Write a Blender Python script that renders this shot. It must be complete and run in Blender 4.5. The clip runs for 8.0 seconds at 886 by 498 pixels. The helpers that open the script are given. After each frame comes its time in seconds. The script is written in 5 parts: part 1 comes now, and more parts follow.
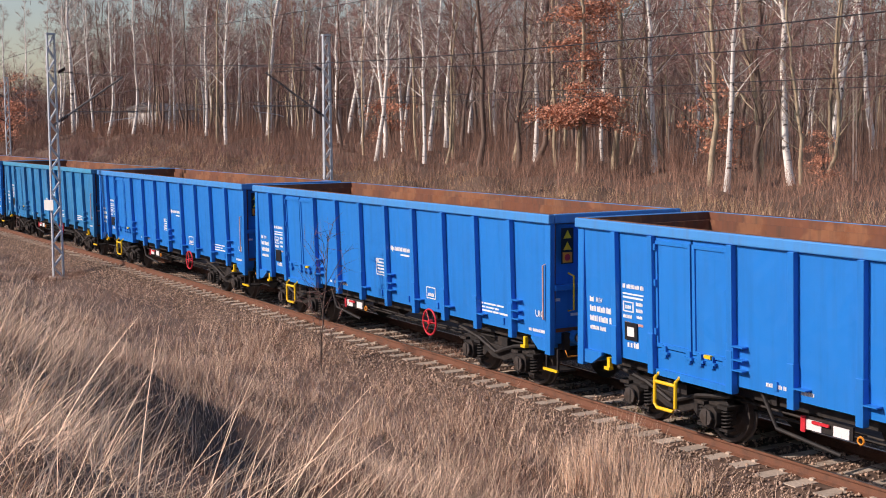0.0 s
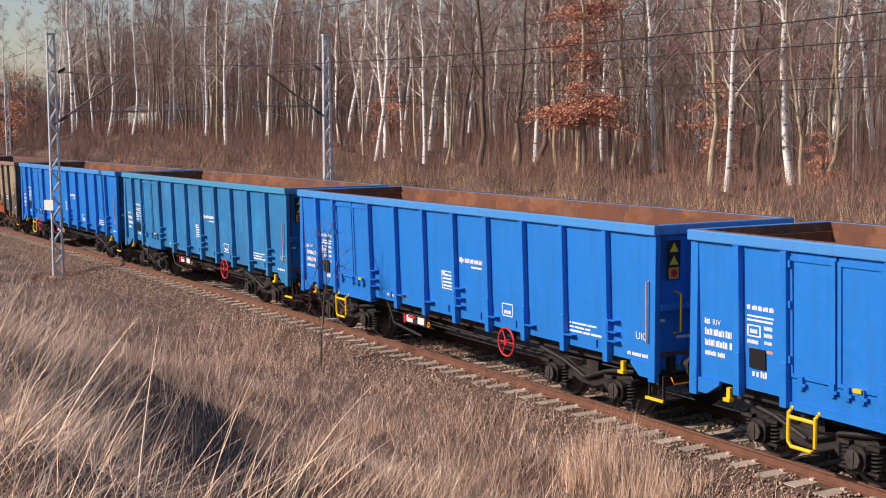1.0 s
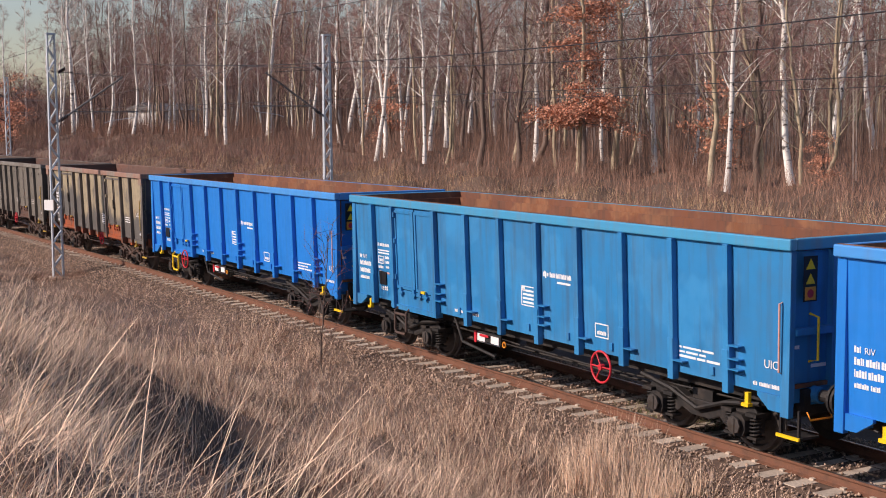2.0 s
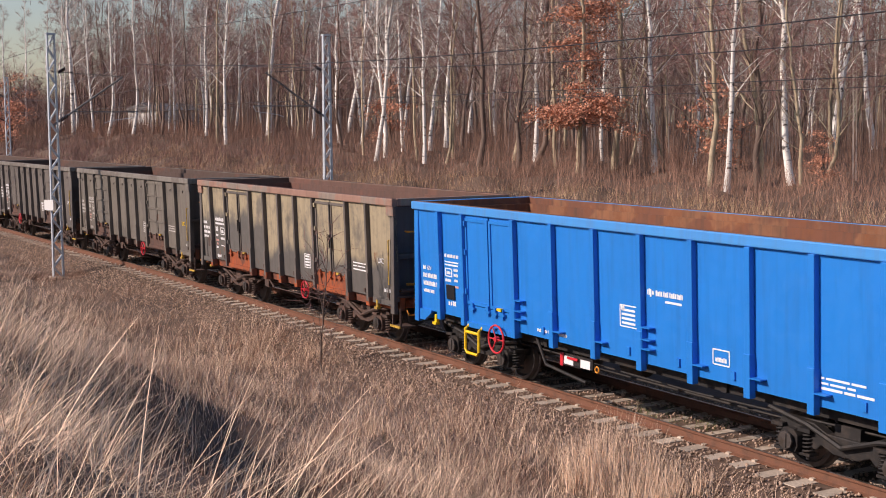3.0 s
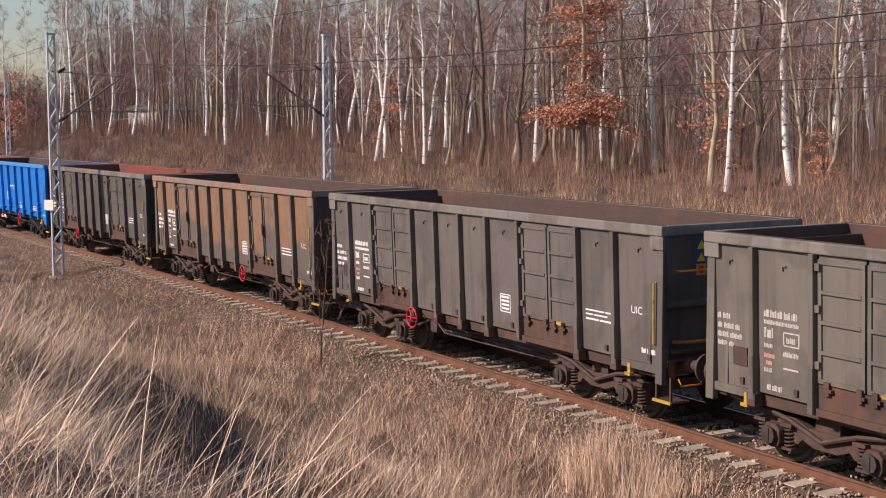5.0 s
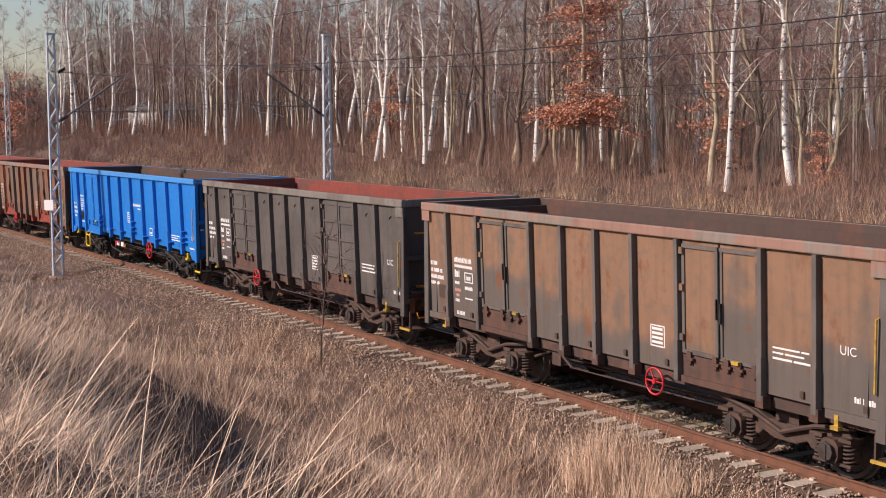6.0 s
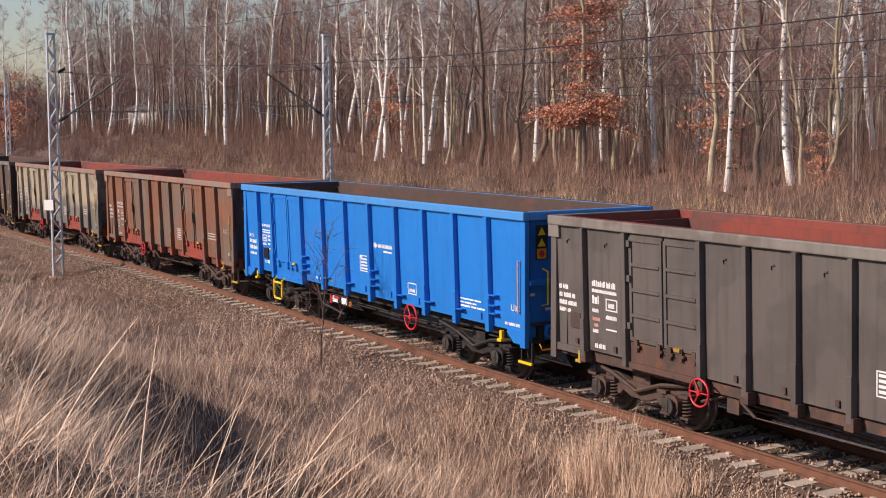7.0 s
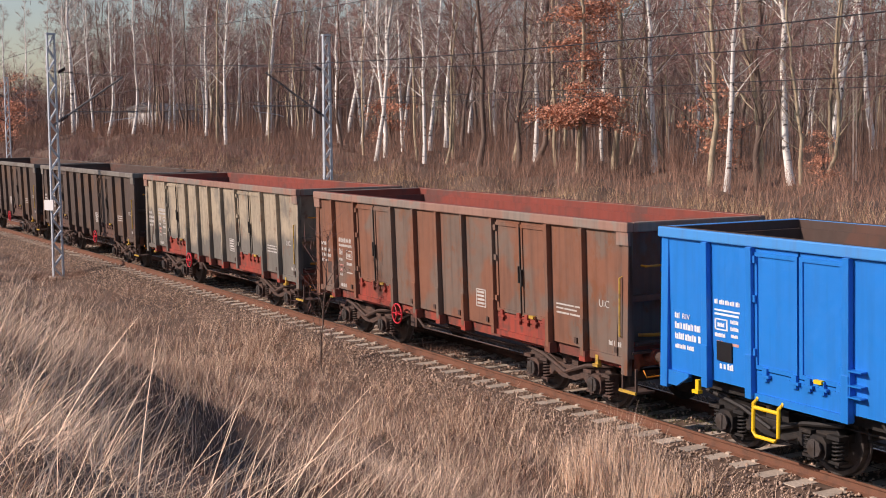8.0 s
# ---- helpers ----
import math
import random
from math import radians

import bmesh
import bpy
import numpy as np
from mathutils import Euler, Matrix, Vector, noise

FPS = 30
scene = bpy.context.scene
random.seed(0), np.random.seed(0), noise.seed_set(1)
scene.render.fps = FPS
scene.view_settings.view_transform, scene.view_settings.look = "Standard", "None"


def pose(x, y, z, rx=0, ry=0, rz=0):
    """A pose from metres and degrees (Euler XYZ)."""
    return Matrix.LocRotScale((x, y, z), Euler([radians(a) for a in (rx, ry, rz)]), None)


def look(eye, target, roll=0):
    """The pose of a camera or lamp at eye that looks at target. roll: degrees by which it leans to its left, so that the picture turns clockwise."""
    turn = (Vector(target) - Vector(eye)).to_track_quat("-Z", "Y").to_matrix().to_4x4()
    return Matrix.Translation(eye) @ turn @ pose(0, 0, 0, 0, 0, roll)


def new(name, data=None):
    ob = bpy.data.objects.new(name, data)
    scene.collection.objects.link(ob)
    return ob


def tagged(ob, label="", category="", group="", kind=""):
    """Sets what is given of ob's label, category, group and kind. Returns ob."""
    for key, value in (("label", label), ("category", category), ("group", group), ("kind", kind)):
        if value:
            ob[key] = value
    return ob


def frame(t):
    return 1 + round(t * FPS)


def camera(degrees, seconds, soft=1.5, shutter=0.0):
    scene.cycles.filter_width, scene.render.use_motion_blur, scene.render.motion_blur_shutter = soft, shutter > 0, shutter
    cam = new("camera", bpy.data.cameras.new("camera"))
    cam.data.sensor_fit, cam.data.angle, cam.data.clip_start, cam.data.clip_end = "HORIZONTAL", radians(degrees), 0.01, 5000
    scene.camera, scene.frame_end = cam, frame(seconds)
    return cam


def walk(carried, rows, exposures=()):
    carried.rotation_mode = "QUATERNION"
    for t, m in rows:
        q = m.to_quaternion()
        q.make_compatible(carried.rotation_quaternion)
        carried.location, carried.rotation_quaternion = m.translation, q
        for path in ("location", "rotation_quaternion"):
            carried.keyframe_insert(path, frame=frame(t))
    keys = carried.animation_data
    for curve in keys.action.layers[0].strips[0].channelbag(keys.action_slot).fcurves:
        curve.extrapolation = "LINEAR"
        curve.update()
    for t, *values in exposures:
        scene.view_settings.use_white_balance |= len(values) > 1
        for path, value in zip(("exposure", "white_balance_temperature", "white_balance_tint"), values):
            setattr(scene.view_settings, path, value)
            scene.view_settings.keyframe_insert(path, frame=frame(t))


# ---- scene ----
import collections
import itertools

# The line is a wide curve: s runs along it, n across it (camera side negative), z is height over the rail head.
CURVE = 0.0007835
RADIUS = 1.0 / CURVE


def along(s, n, z=0.0):
    a = s * CURVE
    return Vector(((RADIUS + n) * math.sin(a), (RADIUS + n) * math.cos(a) - RADIUS, z))


def along_np(s, n, z):
    a = s * CURVE
    return np.stack([(RADIUS + n) * np.sin(a), (RADIUS + n) * np.cos(a) - RADIUS, z], -1)


def rail_pose(s, n=0.0, z=0.0):
    p = along(s, n, z)
    return pose(p.x, p.y, p.z, 0, 0, -math.degrees(s * CURVE))


def travelled(t):
    return 16.83 * t + 0.008 * t * t


# ---- camera ----
cam = camera(38.2, 8.0, soft=1.0)
EYE = (12.089, -13.919, 4.784)
YAW, PITCH = -1.04744, -0.09767
AIM = (EYE[0] + math.sin(YAW) * math.cos(PITCH), EYE[1] + math.cos(YAW) * math.cos(PITCH), EYE[2] + math.sin(PITCH))
walk(cam, [(0.0, look(EYE, AIM, -0.325)), (8.0, look(EYE, AIM, -0.325))], [(0.0, -0.14, 7200, 23.0), (8.0, -0.14, 7200, 23.0)])

# ---- light ----
SUN_FROM = Vector((-0.22, -0.80, 0.53)).normalized()
world = bpy.data.worlds.new("sky")
scene.world = world
world.use_nodes = True
wn = world.node_tree
sky = wn.nodes.new("ShaderNodeTexSky")
sky.sky_type = "NISHITA"
sky.sun_disc = False
sky.sun_elevation = math.asin(SUN_FROM.z)
sky.sun_rotation = math.atan2(SUN_FROM.x, SUN_FROM.y)
sky.air_density, sky.dust_density, sky.ozone_density = 1.2, 0.9, 4.0
wn.nodes["Background"].inputs["Strength"].default_value = 0.13
wn.links.new(sky.outputs[0], wn.nodes["Background"].inputs["Color"])
sun_data = bpy.data.lights.new("sun", "SUN")
sun_data.energy, sun_data.angle, sun_data.color = 5.0, radians(0.55), (1.0, 0.92, 0.83)
sun = new("sun", sun_data)
sun.matrix_world = look(SUN_FROM * 50, (0, 0, 0))


# ---- materials ----
def material(name, base, rough=0.7, metal=0.0, mix=None, scale=4.0, spots=0.5, sharp=0.25, bump=0.0, bump_scale=40.0,
             island=0.0, vary=0.0, fine=0.12, stretch=(1, 1, 1), spec=0.4, offset=0.0):
    """Procedural surface: base colour, a second colour in patches, fine grain, relief and a tone per piece."""
    m = bpy.data.materials.new(name)
    m.use_nodes = True
    nt = m.node_tree
    b = nt.nodes["Principled BSDF"]
    b.inputs["Roughness"].default_value, b.inputs["Metallic"].default_value = rough, metal
    b.inputs["Specular IOR Level"].default_value = spec
    tc = nt.nodes.new("ShaderNodeTexCoord")
    mp = nt.nodes.new("ShaderNodeMapping")
    mp.inputs["Scale"].default_value = stretch
    mp.inputs["Location"].default_value = (offset, offset * 0.7, offset * 0.3)
    nt.links.new(tc.outputs["Object"], mp.inputs["Vector"])
    colour = nt.nodes.new("ShaderNodeRGB").outputs[0]
    colour.default_value = (*base, 1)

    def noise_tex(sc, detail=5.0):
        n = nt.nodes.new("ShaderNodeTexNoise")
        n.inputs["Scale"].default_value, n.inputs["Detail"].default_value = sc, detail
        nt.links.new(mp.outputs[0], n.inputs["Vector"])
        return n.outputs["Fac"]

    def blend(fac, a, c, kind="MIX"):
        x = nt.nodes.new("ShaderNodeMix")
        x.data_type, x.blend_type = "RGBA", kind
        if hasattr(fac, "links"):
            nt.links.new(fac, x.inputs[0])
        else:
            x.inputs[0].default_value = fac
        nt.links.new(a, x.inputs[6])
        if hasattr(c, "links"):
            nt.links.new(c, x.inputs[7])
        else:
            x.inputs[7].default_value = (*c, 1)
        return x.outputs[2]

    def ramp(fac, lo, hi, a=0.0, c=1.0):
        r = nt.nodes.new("ShaderNodeMapRange")
        r.inputs[1].default_value, r.inputs[2].default_value = lo, hi
        r.inputs[3].default_value, r.inputs[4].default_value = a, c
        nt.links.new(fac, r.inputs[0])
        return r.outputs[0]

    if mix:
        colour = blend(ramp(noise_tex(scale), spots, spots + sharp), colour, mix)
    if fine:
        g = ramp(noise_tex(scale * 9 + 6, 4.0), 0.3, 0.7, 1 - fine, 1 + fine)
        colour = blend(1.0, colour, g, "MULTIPLY")
    if island:
        gi = nt.nodes.new("ShaderNodeNewGeometry")
        colour = blend(1.0, colour, ramp(gi.outputs["Random Per Island"], 0, 1, 1 - island, 1 + island), "MULTIPLY")
    if vary:
        oi = nt.nodes.new("ShaderNodeObjectInfo")
        colour = blend(1.0, colour, ramp(oi.outputs["Random"], 0, 1, 1 - vary, 1 + vary), "MULTIPLY")
    nt.links.new(colour, b.inputs["Base Color"])
    if bump:
        bp = nt.nodes.new("ShaderNodeBump")
        bp.inputs["Strength"].default_value, bp.inputs["Distance"].default_value = bump, 0.02
        nt.links.new(noise_tex(bump_scale), bp.inputs["Height"])
        nt.links.new(bp.outputs[0], b.inputs["Normal"])
    return m


MAT = {
    "ground": material("dry_soil", (0.13, 0.085, 0.062), 0.95, mix=(0.065, 0.042, 0.032), scale=0.7, bump=0.8, bump_scale=9),
    "ballast": material("ballast_stone", (0.37, 0.265, 0.20), 0.9, mix=(0.21, 0.145, 0.11), scale=6, island=0.45, bump=0.5, vary=0.2),
    "concrete": material("weathered_concrete", (0.46, 0.39, 0.32), 0.85, mix=(0.28, 0.215, 0.165), scale=3, vary=0.18, bump=0.3),
    "rail": material("rusty_rail", (0.17, 0.075, 0.045), 0.75, mix=(0.09, 0.05, 0.035), scale=5, bump=0.3),
    "railhead": material("polished_rail_head", (0.45, 0.43, 0.41), 0.3, metal=0.9, mix=(0.3, 0.25, 0.22), scale=3),
    "steel": material("galvanised_steel", (0.50, 0.55, 0.60), 0.5, metal=0.25, mix=(0.38, 0.41, 0.44), scale=4),
    "tube_steel": material("weathered_grey_tube", (0.17, 0.165, 0.165), 0.6, metal=0.2, mix=(0.11, 0.085, 0.07), scale=4),
    "wire": material("dark_wire", (0.05, 0.05, 0.055), 0.5, metal=0.5, fine=0),
    "insulator": material("brown_glazed_insulator", (0.06, 0.035, 0.03), 0.25),
    "white_plate": material("white_enamel", (0.8, 0.8, 0.78), 0.4, fine=0.04),
    "running_gear": material("grimy_black_steel", (0.018, 0.017, 0.017), 0.65, mix=(0.05, 0.04, 0.034), scale=6, bump=0.2),
    "running_gear_rust": material("rusty_grimy_steel", (0.075, 0.050, 0.042), 0.8, mix=(0.13, 0.07, 0.05), scale=6, bump=0.2),
    "wheel_steel": material("worn_wheel_steel", (0.10, 0.09, 0.085), 0.5, metal=0.5, mix=(0.06, 0.045, 0.035), scale=5),
    "yellow": material("yellow_paint", (0.85, 0.55, 0.02), 0.45, mix=(0.6, 0.36, 0.02), scale=7, spots=0.6),
    "ochre": material("dirty_yellow_paint", (0.50, 0.32, 0.05), 0.6, mix=(0.2, 0.12, 0.05), scale=8, spots=0.5),
    "orange": material("orange_paint", (0.80, 0.30, 0.03), 0.45, mix=(0.5, 0.2, 0.05), scale=7, spots=0.6),
    "red": material("red_paint", (0.62, 0.03, 0.045), 0.45, mix=(0.38, 0.02, 0.03), scale=9),
    "pink": material("faded_red_paint", (0.62, 0.34, 0.30), 0.5, mix=(0.5, 0.22, 0.17), scale=6),
    "white": material("white_lettering", (0.78, 0.78, 0.78), 0.5, mix=(0.5, 0.52, 0.55), scale=14, spots=0.6),
    "faded_white": material("faded_white_lettering", (0.5, 0.48, 0.45), 0.6, mix=(0.24, 0.22, 0.2), scale=14, spots=0.52),
    "black": material("black_plate", (0.012, 0.012, 0.014), 0.5),
    "bark_birch": material("birch_bark", (0.82, 0.79, 0.74), 0.8, mix=(0.10, 0.085, 0.075), scale=2.6, spots=0.58, sharp=0.06, stretch=(1, 1, 2.6), vary=0.15, bump=0.3),
    "bark_young": material("pale_olive_bark", (0.42, 0.34, 0.235), 0.85, mix=(0.19, 0.155, 0.11), scale=3, vary=0.25, bump=0.3),
    "bark_dark": material("grey_brown_bark", (0.19, 0.135, 0.11), 0.9, mix=(0.085, 0.065, 0.05), scale=3, vary=0.3, bump=0.4),
    "twig": material("red_brown_twigs", (0.245, 0.135, 0.12), 0.85, island=0.45, vary=0.3, fine=0),
    "twig_pale": material("pale_grey_twigs", (0.40, 0.32, 0.285), 0.85, island=0.3, vary=0.2, fine=0),
    "leaf_oak": material("dry_oak_leaves", (0.56, 0.26, 0.165), 0.75, island=0.45, fine=0),
    # darker copy of the twig colour, painting in the shade inside the wood
    "shaded_twig": material("shaded_red_brown_twigs", (0.195, 0.12, 0.108), 0.9, island=0.6, fine=0),
    "sapling": material("brown_sapling_bark", (0.20, 0.125, 0.095), 0.9, island=0.5, fine=0),
    # near-black tone paints the furrow's shade into the weeds
    "shaded_weed": material("shade_dark_weed", (0.13, 0.078, 0.056), 0.95, island=0.5, fine=0),
    "brush": material("brown_brush_stems", (0.29, 0.165, 0.12), 0.9, island=0.55, fine=0),
    "straw": material("dry_straw_grass", (0.74, 0.55, 0.405), 0.7, island=0.6, fine=0),
    "straw_brown": material("brown_dry_grass", (0.32, 0.195, 0.14), 0.85, island=0.75, fine=0),
    "straw_gold": material("golden_dry_reed", (0.56, 0.385, 0.235), 0.8, island=0.4, fine=0),
    "moss": material("green_grass", (0.13, 0.15, 0.05), 0.85, island=0.4, fine=0),
    "house": material("pale_render", (0.62, 0.60, 0.57), 0.8),
    "roof": material("grey_roofing", (0.18, 0.17, 0.17), 0.8),
}


# ---- mesh helpers ----
class Shape:
    """Collects boxes, tubes and plates into one mesh."""

    def __init__(self):
        self.v, self.f = [], []

    def add(self, verts, faces):
        k = len(self.v)
        self.v += [tuple(p) for p in verts]
        self.f += [tuple(i + k for i in q) for q in faces]
        return self

    def box(self, x0, x1, y0, y1, z0, z1, m=None):
        p = [Vector((x, y, z)) for x in (x0, x1) for y in (y0, y1) for z in (z0, z1)]
        if m is not None:
            p = [m @ q for q in p]
        return self.add(p, [(0, 1, 3, 2), (4, 6, 7, 5), (0, 4, 5, 1), (2, 3, 7, 6), (0, 2, 6, 4), (1, 5, 7, 3)])

    def hexa(self, bottom, top):
        """Four points below, four above, both counterclockwise from above."""
        return self.add(list(bottom) + list(top), [(3, 2, 1, 0), (4, 5, 6, 7), (0, 1, 5, 4), (1, 2, 6, 5), (2, 3, 7, 6), (3, 0, 4, 7)])

    def plate(self, outline, y0, y1):
        """An outline in x, z drawn out from y0 to y1."""
        n = len(outline)
        v = [(x, y0, z) for x, z in outline] + [(x, y1, z) for x, z in outline]
        f = [tuple(range(n)), tuple(range(2 * n - 1, n - 1, -1))] + [(i, i + n, (i + 1) % n + n, (i + 1) % n) for i in range(n)]
        return self.add(v, f)

    def tube(self, points, r, n=6, r1=None, close=True):
        pts = [Vector(p) for p in points]
        k, rings = len(pts), []
        for i, p in enumerate(pts):
            d = (pts[min(i + 1, k - 1)] - pts[max(i - 1, 0)]).normalized()
            side = d.cross(Vector((0, 0, 1)) if abs(d.z) < 0.9 else Vector((1, 0, 0))).normalized()
            up = side.cross(d)
            rr = r if r1 is None else r + (r1 - r) * i / max(1, k - 1)
            rings += [p + rr * (math.cos(a) * side + math.sin(a) * up) for a in (2 * math.pi * j / n for j in range(n))]
        f = [(i * n + j, i * n + (j + 1) % n, (i + 1) * n + (j + 1) % n, (i + 1) * n + j) for i in range(k - 1) for j in range(n)]
        if close:
            f += [tuple(range(n - 1, -1, -1)), tuple(range((k - 1) * n, k * n))]
        return self.add(rings, f)

    def ring(self, centre, radius, r, axis="y", n=20, m=6):
        c = Vector(centre)
        v, f = [], []
        for i in range(n):
            a = 2 * math.pi * i / n
            for j in range(m):
                b = 2 * math.pi * j / m
                q, w = radius + r * math.cos(b), r * math.sin(b)
                v.append(c + (Vector((q * math.cos(a), w, q * math.sin(a))) if axis == "y" else Vector((q * math.cos(a), q * math.sin(a), w))))
                f.append((i * m + j, ((i + 1) % n) * m + j, ((i + 1) % n) * m + (j + 1) % m, i * m + (j + 1) % m))
        return self.add(v, f)

    def mesh(self, name, smooth=False):
        me = bpy.data.meshes.new(name)
        me.from_pydata([tuple(p) for p in self.v], [], self.f)
        me.materials.append(None)
        bm = bmesh.new()
        bm.from_mesh(me)
        bmesh.ops.recalc_face_normals(bm, faces=bm.faces)
        bm.to_mesh(me)
        bm.free()
        if smooth:
            me.shade_smooth()
        return me


MESHES = {}


def cached(key, make, smooth=False):
    if key not in MESHES:
        MESHES[key] = make().mesh(key.split("/")[0], smooth)
    return MESHES[key]


def part(name, mesh, mat, parent, label="", m=None, bevel=0.0):
    """Links a mesh as one object under a thing, with its own material."""
    if isinstance(mesh, Shape):
        mesh = mesh.mesh(name)
    ob = new(name, mesh)
    ob.material_slots[0].link = "OBJECT"
    ob.material_slots[0].material = mat
    if parent is not None:
        ob.parent = parent
    if m is not None:
        ob.matrix_basis = m
    if bevel:
        bv = ob.modifiers.new("worn_edges", "BEVEL")
        bv.width, bv.segments, bv.limit_method = bevel, 2, "ANGLE"
    if label:
        tagged(ob, label)
    return ob


def bulk(name, verts, tris, mat):
    """A large mesh straight from arrays."""
    me = bpy.data.meshes.new(name)
    nv, nf, w = len(verts), len(tris), tris.shape[1]
    me.vertices.add(nv)
    me.vertices.foreach_set("co", np.ascontiguousarray(verts, np.float32).ravel())
    me.loops.add(nf * w)
    me.loops.foreach_set("vertex_index", np.ascontiguousarray(tris, np.int32).ravel())
    me.polygons.add(nf)
    me.polygons.foreach_set("loop_start", np.arange(0, nf * w, w, dtype=np.int32))
    me.update(calc_edges=True)
    me.materials.append(mat)
    return new(name, me)


# ---- ground ----
NEAR_FAR = [(-1500, 4.2), (-60, 3.9), (-20, 3.45), (-14.5, 3.25), (-12.6, 2.85), (-11.0, 2.05), (-9.0, 1.05), (-7.0, 0.25), (-5.2, -0.4),
            (-3.6, -0.52), (-2.5, -0.48), (-1.75, -0.24), (-1.3, -0.18), (1.4, -0.18), (2.1, -0.34), (2.8, -0.2), (5.6, -0.2), (6.6, -0.5),
            (8.5, -0.3), (12.0, 1.3), (16.0, 2.15), (24, 2.45), (60, 2.7), (1500, 3.5)]
PROFILE_N, PROFILE_Z = np.array([q[0] for q in NEAR_FAR]), np.array([q[1] for q in NEAR_FAR])


def hollow_line(s):
    """Where a dark furrow runs down the bank, its course fitted to the camera's view."""
    return np.clip(-7.75 - 0.28 * (s + 5), -10.4, -7.5)


def ground_z(s, n):
    s, n = np.asarray(s, float), np.asarray(n, float)
    z = np.interp(n, PROFILE_N, PROFILE_Z)
    far = np.clip((n - 8) / 10, 0, 1) * np.clip((-s - 22) / 60, 0, 1) * 1.6
    z = z - 0.5 * np.exp(-((s + 2.2) / 5.0) ** 4 - ((n - hollow_line(s)) / 0.85) ** 2)
    rough = np.clip((np.abs(n - 2.1) - 5.5) / 4, 0, 1)
    lumps = 0.16 * np.sin(0.9 * s + 1.3 * n) + 0.12 * np.sin(1.7 * s - 0.8 * n + 2) + 0.08 * np.sin(3.1 * n + 0.6 * s)
    return z + far + rough * lumps


def grid_axis(stops):
    out = []
    for a, b, step in stops:
        out += list(np.arange(a, b, step))
    return np.array(out + [stops[-1][1]], float)


def build_ground():
    gs = grid_axis([(-1400, -300, 100), (-300, -90, 10), (-90, 20, 0.6), (20, 160, 6), (160, 1200, 80)])
    gn = grid_axis([(-1100, -60, 80), (-60, -16, 3), (-16, 20, 0.3), (20, 60, 2), (60, 200, 14), (200, 1300, 100)])
    S, N = np.meshgrid(gs, gn, indexing="ij")
    v = along_np(S, N, ground_z(S, N)).reshape(-1, 3)
    a = np.arange(len(gs) - 1)[:, None] * len(gn) + np.arange(len(gn) - 1)[None, :]
    q = np.stack([a, a + len(gn), a + len(gn) + 1, a + 1], -1).reshape(-1, 4)
    ob = bulk("ground", v, q, MAT["ground"])
    ob.data.shade_smooth()
    tagged(ob, "uneven brown soil of a railway cutting under dry grass", "ground", kind="structure")


build_ground()


# ---- track ----
def rail_shape(s0, s1, n, step=4.0):
    """A flat-bottomed rail following the curve: foot, web and head."""
    outline = [(-0.075, -0.172), (0.075, -0.172), (0.075, -0.158), (0.018, -0.14), (0.010, -0.05), (0.036, -0.035), (0.036, -0.006),
               (0.026, 0.0), (-0.026, 0.0), (-0.036, -0.006), (-0.036, -0.035), (-0.010, -0.05), (-0.018, -0.14), (-0.075, -0.158)]
    sh, k = Shape(), len(outline)
    stations = np.arange(s0, s1 + 0.01, step)
    v = [along(s, n + dn, z) for s in stations for dn, z in outline]
    f = [(i * k + j, i * k + (j + 1) % k, (i + 1) * k + (j + 1) % k, (i + 1) * k + j) for i in range(len(stations) - 1) for j in range(k)]
    return sh.add(v, f)


def sleeper_shape():
    sh = Shape()
    for a, b, w0, w1, t in ((-1.3, -0.45, 0.15, 0.15, 0.0), (0.45, 1.3, 0.15, 0.15, 0.0), (-0.45, 0.45, 0.12, 0.12, -0.003)):
        sh.hexa([(-w0, a, -0.36), (w0, a, -0.36), (w1, b, -0.36), (-w1, b, -0.36)],
                [(-w0 + 0.03, a + 0.03, -0.165 + t), (w0 - 0.03, a + 0.03, -0.165 + t), (w1 - 0.03, b - 0.03, -0.165 + t), (-w1 + 0.03, b - 0.03, -0.165 + t)])
    for y in (-0.82, -0.64, 0.64, 0.82):
        sh.box(-0.04, 0.04, y - 0.03, y + 0.03, -0.17, -0.135)
    return sh


def build_track(name, n0, label, detailed):
    track = tagged(new(name), label, "railway track", kind="structure")
    for side in (-0.754, 0.754):
        part("rail", rail_shape(-260, 190, n0 + side), MAT["rail"], track, "rust-brown steel rail")
        sh = Shape()
        stations = np.arange(-260, 190.1, 4.0)
        v = [along(s, n0 + side + d, 0.0015) for s in stations for d in (-0.022, 0.022)]
        sh.add(v, [(2 * i, 2 * i + 1, 2 * i + 3, 2 * i + 2) for i in range(len(stations) - 1)])
        part("running_surface", sh, MAT["railhead"], track, "bright worn rail head")
    base = cached("sleeper", sleeper_shape)
    rest = Shape()
    rng = random.Random(5)
    for i in range(int(450 / 0.55)):
        s = -260 + i * 0.55
        m = rail_pose(s, n0) @ pose(rng.uniform(-0.02, 0.02), 0, rng.uniform(-0.01, 0.005), 0, 0, rng.uniform(-0.6, 0.6))
        if detailed and -62 < s < 8:
            part("sleeper", base, MAT["concrete"], track, m=m)
        elif -100 < s < 60:
            rest.box(-0.13, 0.13, -1.3, 1.3, -0.36, -0.165, m)
    tagged(part("sleepers", rest, MAT["concrete"], track), kind="stuff")


build_track("track_near", 0.0, "rusty rails on pale concrete sleepers in stone ballast", True)
build_track("track_far", 4.2, "second pair of rails on concrete sleepers", False)


